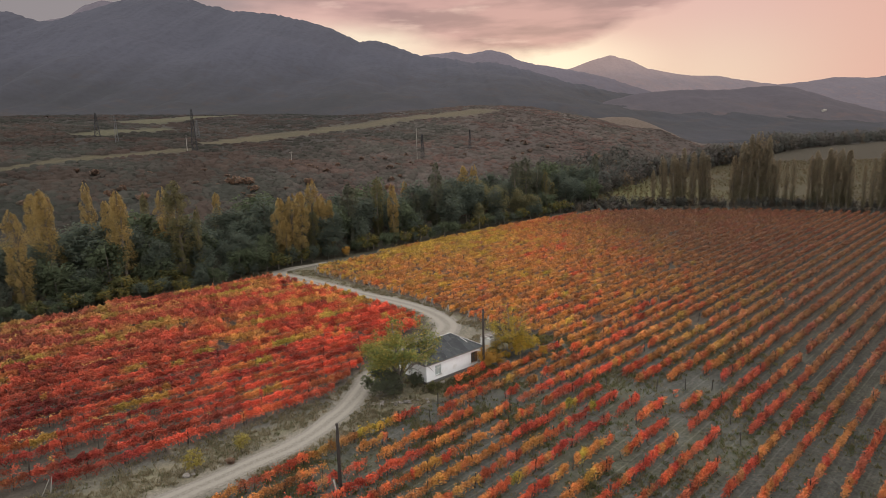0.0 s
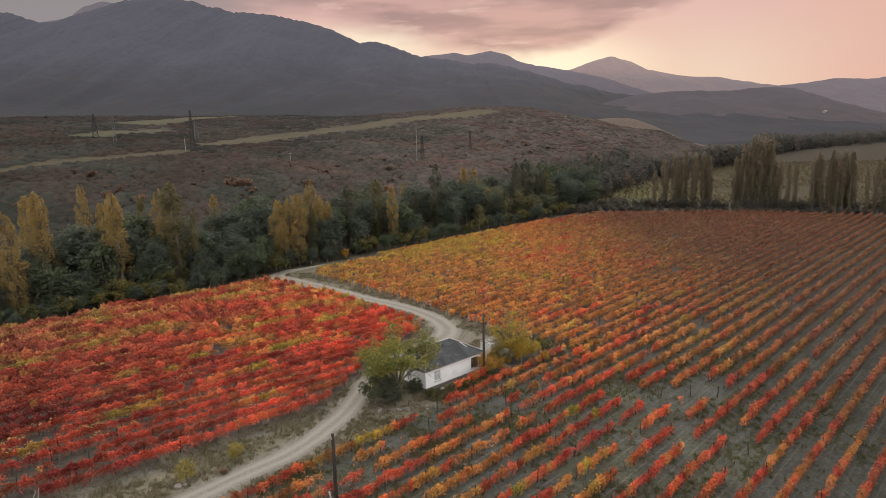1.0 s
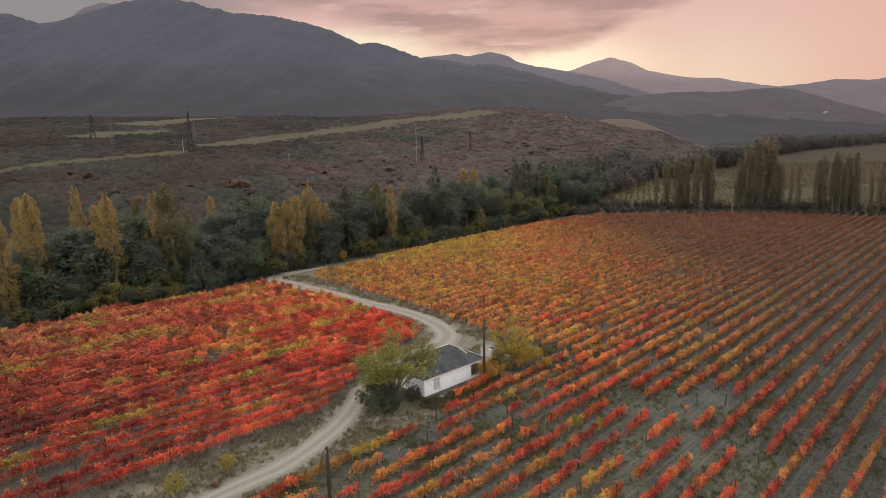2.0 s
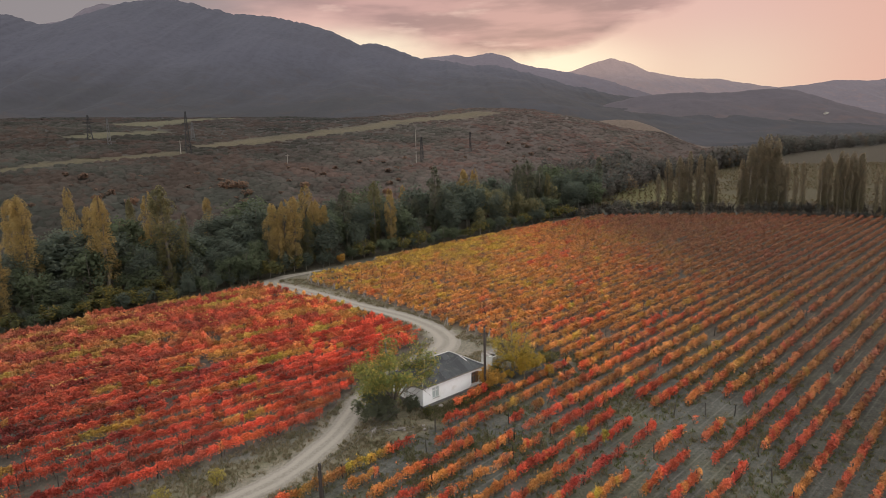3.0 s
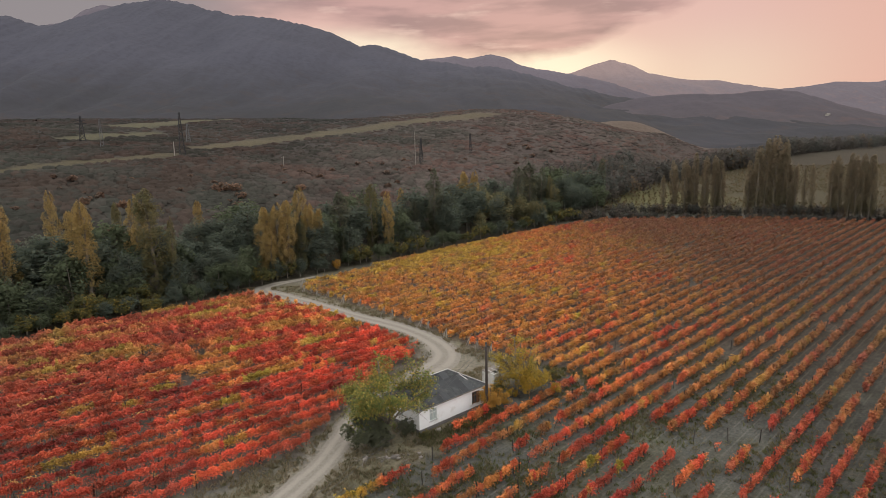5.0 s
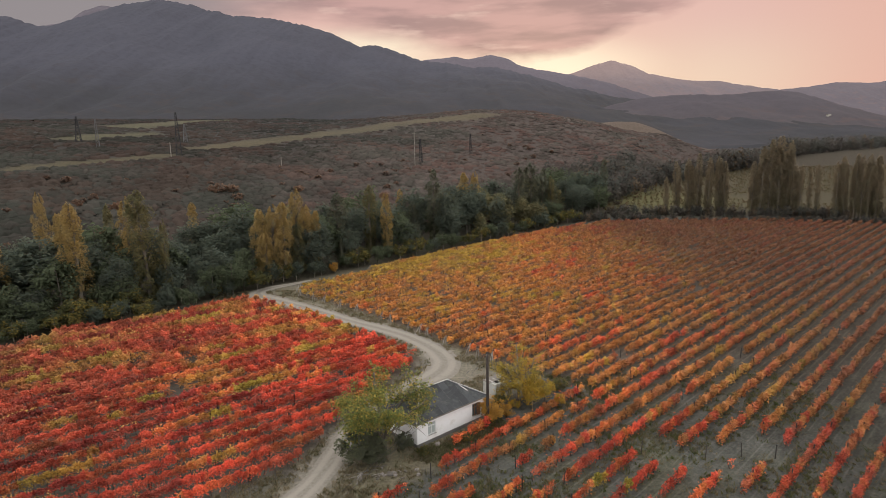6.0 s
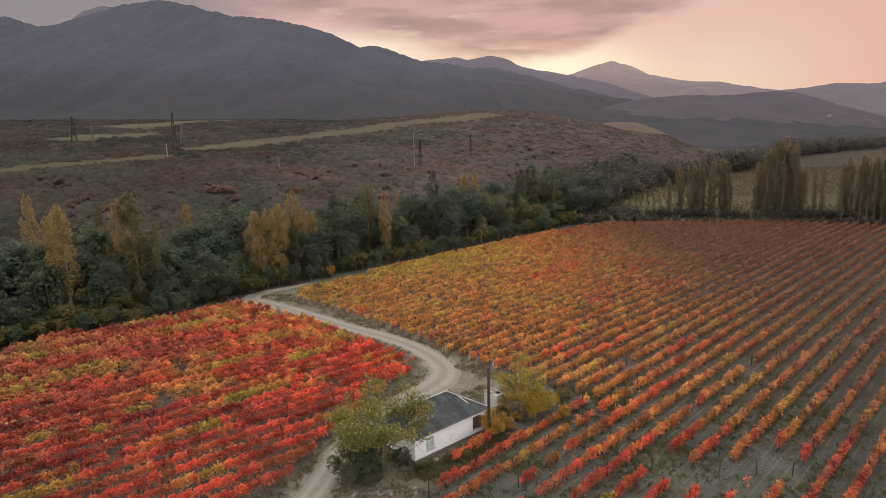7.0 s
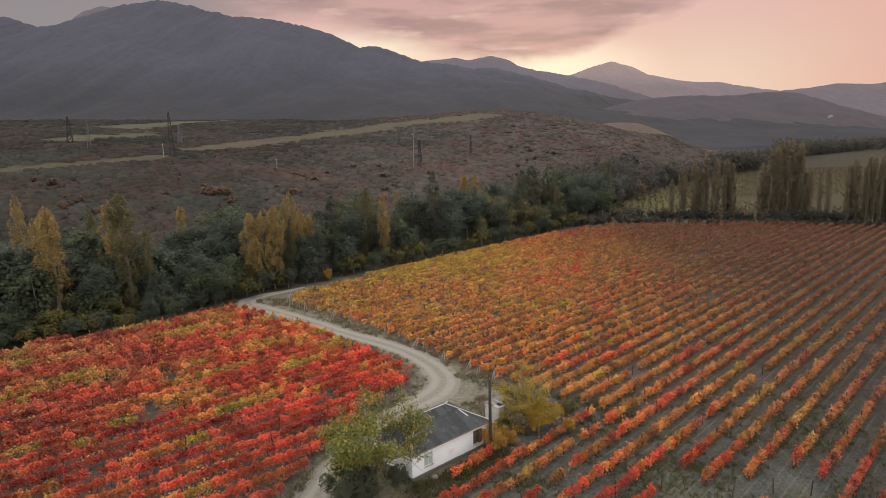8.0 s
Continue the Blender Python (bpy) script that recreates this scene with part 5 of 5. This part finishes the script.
def make_house():
    gen = np.random.default_rng(77)
    L, W, EAVE, RIDGE, PL = 10.4, 6.2, 2.65, 4.75, 0.36
    house = thing("house", "small whitewashed single-storey house with a dark hipped sheet roof", "house", at=pose(-2.95, 79.35, 0.0, 0, 0, 90 - HOUSE_AZ))
    bm = bmesh.new()
    box(bm, L + 0.16, W + 0.16, PL, pose(L / 2, W / 2, 0), 0.03)
    part("plinth", bm, PLINTH, house, "dark stained stone plinth")
    front = [(1.55, 2.65, 0.55, 1.95), (8.35, 9.2, 0.45, 1.95)]
    for length, openings, m in ((L, front, pose(0, 0, PL)), (L, [], pose(L, W, PL, 0, 0, 180)),
                                (W - 0.7, [(1.9, 2.9, 0.62, 1.95)], pose(0, W - 0.35, PL, 0, 0, -90)), (W - 0.7, [], pose(L, 0.35, PL, 0, 0, 90))):
        wall = part("wall", wall_panel(length, EAVE, 0.35, openings), WHITEWASH, house)
        wall.matrix_basis = m
        for o in openings:
            dark = o[0] > 8
            window_unit(wall, *o, SHUTTER if dark else FRAME_PAINT, "dark brown window with a wooden shutter" if dark else "pale painted casement window", dark)
    # roof
    over, top = 0.32, EAVE + PL
    rise = RIDGE - top
    run = W / 2
    slope = math.atan2(rise, run)
    drop = over * math.tan(slope)
    roof = part("roof", bmesh.new(), GREY_WOOD, house, "dark hipped roof of weathered sheets with pale ridge boards")
    bm = bmesh.new()
    z0, z1 = top - drop, RIDGE
    ring = [bm.verts.new(p) for p in ((-over, -over, z0), (L + over, -over, z0), (L + over, W + over, z0), (-over, W + over, z0))]
    ra, rb = bm.verts.new((run, run, z1)), bm.verts.new((L - run, run, z1))
    for face in ((ring[0], ring[1], rb, ra), (ring[1], ring[2], rb), (ring[2], ring[3], ra, rb), (ring[3], ring[0], ra), (ring[3], ring[2], ring[1], ring[0])):
        bm.faces.new(face)
    bm.to_mesh(roof.data)
    bm.free()
    cs, sn = math.cos(slope), math.sin(slope)
    full, height_up = run + over, (run + over) / cs
    long_, short = L + 2 * over, W + 2 * over
    trap, tri = [(0, 0), (long_, 0), (long_ - full, height_up), (full, height_up)], [(0, 0), (short, 0), (short / 2, height_up)]
    roof_slope(roof, (-over, -over, z0), (1, 0, 0), (0, cs, sn), trap, gen)
    roof_slope(roof, (L + over, -over, z0), (0, 1, 0), (-cs, 0, sn), tri, gen)
    roof_slope(roof, (L + over, W + over, z0), (-1, 0, 0), (0, -cs, sn), trap, gen)
    roof_slope(roof, (-over, W + over, z0), (0, -1, 0), (cs, 0, sn), tri, gen)
    for a, b in (((run, run, z1), (L - run, run, z1)), ((L - run, run, z1), (L + over, -over, z0)), ((L - run, run, z1), (L + over, W + over, z0)),
                 ((run, run, z1), (-over, -over, z0)), ((run, run, z1), (-over, W + over, z0))):
        bm = bmesh.new()
        lift = Vector((0, 0, 0.06))
        beam(bm, Vector(a) + lift, Vector(b) + lift, 0.12, 0.05)
        part("ridge_board", bm, PALE_BOARD, roof, "pale weathered ridge board")
    for a, b in (((-over, -over), (L + over, -over)), ((L + over, -over), (L + over, W + over)), ((L + over, W + over), (-over, W + over)), ((-over, W + over), (-over, -over))):
        bm = bmesh.new()
        beam(bm, (*a, z0 - 0.06), (*b, z0 - 0.06), 0.03, 0.13)
        part("fascia", bm, GREY_WOOD, roof)
    bm = bmesh.new()
    beam(bm, (8.6, 1.0, z0 + (1.0 + over) * math.tan(slope) + 0.09), (8.15, 2.0, z0 + (2.0 + over) * math.tan(slope) + 0.09), 0.16, 0.03)
    part("loose_board", bm, PALE_BOARD, roof, "loose pale board lying on the roof")
    return house


make_house()


def make_shed():
    shed = thing("shed", "small derelict whitewashed shed half hidden by trees", "shed", at=pose(6.4, 91.0, 0, 0, 0, 90 - HOUSE_AZ))
    for length, openings, m in ((2.9, [(0.95, 1.75, 0.0, 1.95)], pose(0, 0, 0)), (2.9, [], pose(2.9, 2.2, 0, 0, 0, 180)),
                                (1.7, [], pose(0, 1.95, 0, 0, 0, -90)), (1.7, [(0.5, 1.1, 0.9, 1.6)], pose(2.9, 0.25, 0, 0, 0, 90))):
        wall = part("wall", wall_panel(length, 2.1, 0.25, openings), OLD_WASH, shed)
        wall.matrix_basis = m
    bm = bmesh.new()
    box(bm, 3.1, 1.3, 0.08, pose(1.45, 1.55, 2.1, 3, 0, 0), 0.015)
    part("roof", bm, GREY_WOOD, shed, "half-fallen board roof")
    for k, (a, b) in enumerate(((0.2, 0.5), (1.1, 1.25), (2.1, 2.4), (2.75, 2.7))):
        bm = bmesh.new()
        beam(bm, (a, -0.1, 2.16), (b, 1.9, 2.14), 0.10, 0.10)
        part("rafter", bm, PALE_BOARD, shed, "bare pale rafter")


make_shed()
plant("walnut", -6.3, 77.9, 11.3, 0.90, 0.15, 10)
plant("evergreen_bush", -8.8, 76.8, 4.0, 1.3)
plant("evergreen_bush", -7.0, 76.2, 2.6, 1.2)
plant("evergreen_bush", -4.4, 78.9, 2.3, 1.0)
plant("yellow_tree", 10.2, 89.9, 7.8, 0.95)
plant("yellow_tree", 9.3, 91.4, 9.2, 0.85)
plant("olive_shrub", 6.6, 89.6, 1.8, 1.1)
plant("orange_shrub", 5.4, 84.8, 3.6, 1.05)
plant("orange_shrub", 7.3, 86.3, 2.0, 1.1)
plant("yellow_shrub", 10.6, 88.2, 4.2, 0.85)
plant("yellow_shrub", 12.4, 90.4, 3.4, 0.9)
plant("yellow_shrub", 8.5, 88.7, 1.4, 1.4)
plant("yellow_shrub", 14.0, 88.6, 2.3, 0.7)
plant("olive_shrub", 14.7, 93.2, 2.2, 1.2)
plant("olive_shrub", 2.4, 80.6, 1.3, 1.0)
plant("olive_shrub", -2.2, 77.6, 1.5, 1.0)
plant("red_bush", -22.9, 60.3, 0.8, 1.2)
plant("thin_sapling", -25.9, 58.6, 2.9, 1.0, 0.05)
plant("thin_sapling", -22.4, 62.7, 2.5, 1.0, 0.05)


def utility_pole(x, y, top, stub=False):
    pole = thing("utility_pole", "dark tarred wooden utility pole with wires", "utility pole", "power line poles", at=pose(x, y, 0))
    part("shaft", fast_mesh("shaft", *tube_arrays([(0, 0, -0.2), (0, 0, top * 0.5), (0, 0, top), (0, 0, top + 0.01)], [0.19, 0.165, 0.135, 0.0], 10), POLE_WOOD, smooth=True), None, pole)
    for side in (-0.16, 0.16):
        verts, faces = tube_arrays([(0, side, top - 0.45), (side * 0.4, side * 1.6, top - 0.42), (side * 0.4, side * 1.7, top - 0.18)], [0.02, 0.02, 0.045], 6)
        part("insulator", fast_mesh("insulator", verts, faces, PALE_BOARD, smooth=True), None, pole)
    if stub:
        bm = bmesh.new()
        box(bm, 0.16, 0.16, 1.9, pose(-0.28, -0.12, -0.1, 0, -9, 20), 0.02)
        part("stub", bm, POST_PALE, pole, "pale concrete stub leaning at its foot")
    return pole


P1, P2 = (4.95, 84.25, 8.9), (-10.4, 54.0, 7.3)
utility_pole(*P1)
utility_pole(*P2, True)
for side in (-0.27, 0.27):
    t = np.linspace(0, 1, 24)
    a, b = np.array(P1) + (side * 0.9, -side * 0.4, -0.2), np.array(P2) + (side * 0.9, -side * 0.4, -0.2)
    line = a + (b - a) * t[:, None]
    line[:, 2] -= 4 * 0.7 * t * (1 - t)
    tagged(new("power_line", fast_mesh("power_line", *tube_arrays(line, np.full(24, 0.014), 5), WIRE)), "thin sagging overhead wire between two wooden poles", "wire", "overhead wires")


# ---------------------------------------------------------------- litter by the yard
def stone_mesh(gen, name, size, mat):
    bm = bmesh.new()
    bmesh.ops.create_icosphere(bm, subdivisions=2, radius=size)
    for v in bm.verts:
        k = 1 + 0.35 * (noise.noise(v.co * (1.7 / size) + Vector((gen.uniform(0, 50), 0, 0)) * 0) )
        v.co = Vector((v.co.x * k, v.co.y * k * 0.8, v.co.z * k * 0.55))
    return mesh_of(name, bm, mat)


gen = np.random.default_rng(91)
ROCKS = [stone_mesh(gen, "stone", r, STONE) for r in (0.28, 0.42, 0.6)]
for k in range(26):
    x, y = (-6.2 + gen.normal(0, 1.7), 74.4 + gen.normal(0, 0.8)) if k < 18 else (-1.5 + gen.uniform(0, 9), 78.4 + gen.uniform(0, 0.6))
    if k >= 18:
        along = gen.uniform(0.2, 9.5)
        x, y = -2.6 + 0.76 * along + 0.65 * 0.7, 79.3 + 0.65 * along - 0.76 * 0.7
    ob = new("stone", ROCKS[k % 3])
    ob.matrix_basis = pose(x, y, 0.08, gen.uniform(-12, 12), gen.uniform(-12, 12), gen.uniform(0, 360)) @ Matrix.Scale(gen.uniform(0.3, 0.75), 4)
    tagged(ob, "grey rubble stone lying in the yard", "stone", "rubble in the yard")
for k in range(16):
    bm = bmesh.new()
    box(bm, gen.uniform(0.5, 1.4), gen.uniform(0.06, 0.12), 0.04, Matrix(), 0.006)
    ob = new("plank", mesh_of("plank", bm, GREY_WOOD))
    ob.matrix_basis = pose(-7.0 + gen.normal(0, 1.4), 73.9 + gen.normal(0, 0.7), 0.05 + 0.012 * k, gen.uniform(-5, 5), gen.uniform(-5, 5), gen.uniform(0, 180))
    tagged(ob, "grey weathered plank thrown on a heap", "plank", "planks in the yard")
for x, y, k in ((-26.5, 57.9, 0.7), (-25.9, 58.1, 0.4)):
    ob = new("stone", stone_mesh(gen, "stone", 0.6, STONE))
    ob.matrix_basis = pose(x, y, 0.15, 4, 3, 30) @ Matrix.Scale(k, 4)
    tagged(ob, "pale limestone boulder on the dry verge", "stone")
brace = new("end_post", END_POST)
brace.matrix_basis = pose(-38.6, 55.3, 0, 0, 0, 90 - LEFT_AZ + 180)
tagged(brace, "pale braced concrete end post of a vine row", "post")


def make_grass():
    """Dry tufts on the verges of the track."""
    gen = np.random.default_rng(17)
    n = 60000
    x, y = gen.uniform(-48, 22, n), gen.uniform(42, 150, n)
    d = road_distance(x, y)
    dense = fbm(x, y, 0.4, 41)
    ok = (d > 1.9) & (d < 11) & (np.hypot((x - 1.0) * 0.9, (y - 101.0) * 0.8) > 3.4) & ~inside(LEFT_FIELD, x, y) & ~inside(RIGHT_FIELD, x, y) & (gen.random(n) < np.clip((dense - 0.36) * 4, 0.05, 1))
    house_u, house_v = (x + 2.6) * 0.76 + (y - 79.3) * 0.65, -(x + 2.6) * 0.65 + (y - 79.3) * 0.76
    ok &= ~((house_u > -0.4) & (house_u < 11) & (house_v > -0.4) & (house_v < 6.6))
    x, y, dense = x[ok][:9000], y[ok][:9000], dense[ok][:9000]
    per = 9
    base = np.repeat(np.stack([x, y, np.zeros(len(x))], 1), per, 0)
    base[:, :2] += gen.normal(0, 0.16, (len(base), 2))
    tall = gen.uniform(0.12, 0.36, len(base))[:, None]
    tip = base + np.concatenate([gen.normal(0, 0.14, (len(base), 2)), tall], 1)
    side = np.concatenate([gen.normal(0, 0.035, (len(base), 2)), np.zeros((len(base), 1))], 1)
    verts = np.stack([base - side, base + side, tip + side * 0.25, tip - side * 0.25], 1).reshape(-1, 3)
    straw = np.array([(0.21, 0.178, 0.115), (0.18, 0.155, 0.095), (0.13, 0.125, 0.07), (0.25, 0.21, 0.14)])
    col = np.repeat(straw[gen.choice(4, len(x), p=(0.4, 0.3, 0.15, 0.15))], per, 0)
    tagged(new("grass", fast_mesh("grass", verts, np.arange(len(verts)).reshape(-1, 4), SCRUB, col)), "dry straw-coloured grass tufts along the track", "grass", kind="stuff")


make_grass()


def make_weeds():
    """Low weeds and withered grass among the vines nearest the house and track."""
    gen = np.random.default_rng(19)
    n = 40000
    x, y = gen.uniform(-26, 46, n), gen.uniform(44, 100, n)
    dense = fbm(x, y, 0.20, 51)
    ok = inside(RIGHT_FIELD, x, y) & (gen.random(n) < np.clip((dense - 0.40) * 1.6, 0.05, 0.4) * np.interp(x, [-8, 8, 30], [3.2, 1.6, 0.8]))
    front = (gen.uniform(-1, 11, 500), gen.uniform(-3.4, -0.5, 500))
    x = np.concatenate([x[ok][:12000], -2.6 + 0.76 * front[0] - 0.65 * front[1]])
    y = np.concatenate([y[ok][:12000], 79.3 + 0.65 * front[0] + 0.76 * front[1]])
    per = 8
    base = np.repeat(np.stack([x, y, np.zeros(len(x))], 1), per, 0)
    base[:, :2] += gen.normal(0, 0.18, (len(base), 2))
    tip = base + np.concatenate([gen.normal(0, 0.14, (len(base), 2)), gen.uniform(0.10, 0.36, len(base))[:, None]], 1)
    side = np.concatenate([gen.normal(0, 0.045, (len(base), 2)), np.zeros((len(base), 1))], 1)
    verts = np.stack([base - side, base + side, tip + side * 0.3, tip - side * 0.3], 1).reshape(-1, 3)
    tones = np.array([(0.125, 0.125, 0.060), (0.16, 0.142, 0.085), (0.095, 0.110, 0.045), (0.19, 0.165, 0.105)])
    col = np.repeat(tones[gen.choice(4, len(x), p=(0.35, 0.3, 0.2, 0.15))], per, 0)
    tagged(new("weeds", fast_mesh("weeds", verts, np.arange(len(verts)).reshape(-1, 4), SCRUB, col)), "low olive weeds and withered grass between vine rows", "weeds", kind="stuff")


make_weeds()


# ---------------------------------------------------------------- pylons and far things
def pylon(x, y, top, wide, arms=True, metal=None):
    metal = metal or STEEL
    base = float(height(x, y))
    tall = top - base
    root = thing("pylon", "grey steel lattice power pylon on the scrubby hill", "pylon", "pylons on the hill", at=pose(x, y, base - 0.2, 0, 0, 25))
    for sx, sy in ((1, 1), (-1, 1), (-1, -1), (1, -1)):
        bm = bmesh.new()
        beam(bm, (sx * wide / 2, sy * wide / 2, 0), (sx * 0.22, sy * 0.22, tall), 0.09 * wide, 0.09 * wide, (1, 0.2, 0))
        part("leg", bm, metal, root)
    bm = bmesh.new()
    for k in range(9):
        t0, t1 = 1 - (1 - k / 9) ** 1.2, 1 - (1 - (k + 1) / 9) ** 1.2
        w0, w1 = wide / 2 * (1 - t0) + 0.18 * t0, wide / 2 * (1 - t1) + 0.18 * t1
        for a in range(4):
            c0, c1 = ((1, 1), (-1, 1), (-1, -1), (1, -1))[a], ((1, 1), (-1, 1), (-1, -1), (1, -1))[(a + 1) % 4]
            beam(bm, (c0[0] * w0, c0[1] * w0, tall * t0), (c1[0] * w1, c1[1] * w1, tall * t1), 0.04 * wide, 0.04 * wide, (0.3, 0.2, 1))
            beam(bm, (c1[0] * w0, c1[1] * w0, tall * t0), (c0[0] * w1, c0[1] * w1, tall * t1), 0.04 * wide, 0.04 * wide, (0.3, 0.2, 1))
    part("bracing", bm, metal, root)
    if arms:
        for z, reach in ((0.72, 2.6), (0.84, 2.0)):
            bm = bmesh.new()
            beam(bm, (-reach, 0, tall * z), (reach, 0, tall * z), 0.24, 0.24)
            beam(bm, (-reach, 0, tall * z), (0, 0, tall * (z + 0.07)), 0.08, 0.08)
            beam(bm, (reach, 0, tall * z), (0, 0, tall * (z + 0.07)), 0.08, 0.08)
            part("cross_arm", bm, metal, root)


pylon(-111.5, 287, 43.7, 2.3, False)
pylon(-171, 318, 44.1, 2.6)
pylon(-153, 301, 42.0, 1.5, False, PALE_STEEL)
pylon(-134, 351, 40.0, 2.2, False, PALE_STEEL)
pylon(-10.5, 318, 30.0, 1.5, False)
pylon(14.5, 352, 31.5, 1.2, False)
for x, y, top in ((-13.0, 312, 33.2), (-67, 281, 24.6), (-113.5, 283.5, 31.5)):
    base = float(height(x, y))
    root = thing("utility_pole", "pale slender pole standing in hillside scrub", "utility pole", "poles on the hill", at=pose(x, y, base - 0.2))
    part("shaft", fast_mesh("shaft", *tube_arrays([(0, 0, 0), (0, 0, top - base), (0, 0, top - base + 0.01)], [0.16, 0.12, 0], 8), GREY_WOOD), None, root)
    bm = bmesh.new()
    beam(bm, (-0.9, 0, top - base - 0.6), (0.9, 0, top - base - 0.6), 0.10, 0.10)
    part("cross_arm", bm, GREY_WOOD, root)


def far_woods():
    """Belts of trees along the valley behind the windbreak, each crown a cloud of leaves."""
    gen = np.random.default_rng(29)
    spots = []
    for (ax, ay), (bx, by), count, wide, low, high in (((52, 268), (66, 288), 50, 8, 5, 10), ((66, 288), (90, 332), 90, 8, 6, 11), ((90, 332), (118, 374), 90, 9, 6, 12), ((118, 374), (150, 415), 80, 9, 7, 12),
                                                      ((60, 300), (125, 400), 130, 16, 6, 11), ((150, 415), (190, 463), 80, 9, 8, 14), ((190, 463), (219, 491), 70, 9, 10, 18), ((219, 491), (314, 618), 110, 10, 8, 15),
                                                      ((314, 618), (368, 685), 80, 12, 12, 22), ((368, 685), (600, 862), 150, 16, 8, 18), ((420, 800), (760, 1000), 120, 24, 8, 18),
                                                      ((66, 260), (188, 221), 330, 5, 2.0, 4.8), ((46, 240), (66, 250), 60, 6, 1.6, 4.0), ((64, 247), (178, 214), 260, 4, 1.2, 2.6)):
        t = gen.random(count)
        x, y = ax + (bx - ax) * t + gen.normal(0, wide / 2, count), ay + (by - ay) * t + gen.normal(0, wide / 4, count)
        spots.append(np.stack([x, y, gen.uniform(low, high, count)], 1))
    x, y, tall = np.concatenate(spots).T
    per = 70
    v = gen.normal(size=(len(x), per, 3))
    v /= np.linalg.norm(v, axis=2)[:, :, None]
    slim = np.where(gen.random(len(x)) < 0.25, 0.14, 0.34)
    p = np.stack([x, y, height(x, y) + tall * 0.45], 1)[:, None, :] + v * gen.uniform(0.5, 1.0, (len(x), per, 1)) * np.stack([slim * tall, slim * tall, tall * 0.5], 1)[:, None, :]
    verts, faces = leaf_cards(p.reshape(-1, 3), np.repeat(np.clip(tall * 0.12, 0.40, 1.7), per), gen, 0.4, 0.8, corners=3)
    shades = np.array([(0.092, 0.094, 0.082), (0.110, 0.099, 0.083), (0.104, 0.092, 0.082), (0.150, 0.112, 0.076)])
    col = np.repeat(shades[gen.choice(4, len(x), p=(0.4, 0.25, 0.28, 0.07))], per, 0)
    tagged(new("far_woods", fast_mesh("far_woods", verts, faces, TREE_LEAF, col, outward=(v + np.array([0, 0, 0.15])).reshape(-1, 3))), "hazy brown and green belts of trees across the valley", "woods", kind="stuff")


far_woods()


def far_vineyard():
    """Faint rows of withered vines on the fields behind the windbreak."""
    gen = np.random.default_rng(37)
    rows = []
    for k in range(95):
        a = np.arange(0, 260, 1.6)
        x, y = 60 + 2.6 * k + 0.30 * a, 262 - 0.22 * k + 0.954 * a
        rows.append(np.stack([x + gen.normal(0, 0.45, len(a)), y + gen.normal(0, 0.5, len(a))], 1))
    x, y = np.concatenate(rows).T
    ok = inside(BACK_FIELD, x, y) & (y > 264 - 0.34 * (x - 66)) & (gen.random(len(x)) < 0.8) & (fbm(x, y, 0.02, 61) > 0.28)
    x, y = x[ok], y[ok]
    per = 2
    p = np.repeat(np.stack([x, y, height(x, y) + 0.6], 1), per, 0) + gen.normal(0, 0.25, (len(x) * per, 3))
    verts, faces = leaf_cards(p, 0.75, gen, 0.8, 0.8)
    col = np.repeat(np.array([(0.110, 0.090, 0.048), (0.098, 0.086, 0.046), (0.125, 0.090, 0.052)])[gen.integers(0, 3, len(x))], per, 0)
    tagged(new("far_vineyard", fast_mesh("far_vineyard", verts, faces, SCRUB, col)), "faint withered vine rows on fields behind a windbreak", "vineyard", kind="stuff")


far_vineyard()


def far_house(x, y, z):
    """A tiny white farmhouse on the far hill."""
    root = thing("farmhouse", "tiny white farmhouse far off on a wooded hill", "house", at=pose(x, y, z, 0, 0, 20))
    bm = bmesh.new()
    box(bm, 9.0, 6.0, 4.2, bevel=0.05)
    part("wall", bm, POST_PALE, root)
    bm = bmesh.new()
    v = [bm.verts.new(p) for p in ((-5, -3.5, 4.1), (5, -3.5, 4.1), (5, 3.5, 4.1), (-5, 3.5, 4.1), (-5, 0, 6.2), (5, 0, 6.2))]
    for f in ((0, 1, 5, 4), (2, 3, 4, 5), (1, 2, 5), (3, 0, 4), (3, 2, 1, 0)):
        bm.faces.new([v[k] for k in f])
    part("roof", bm, GREY_WOOD, root)


far_house(839, 1424, 43)
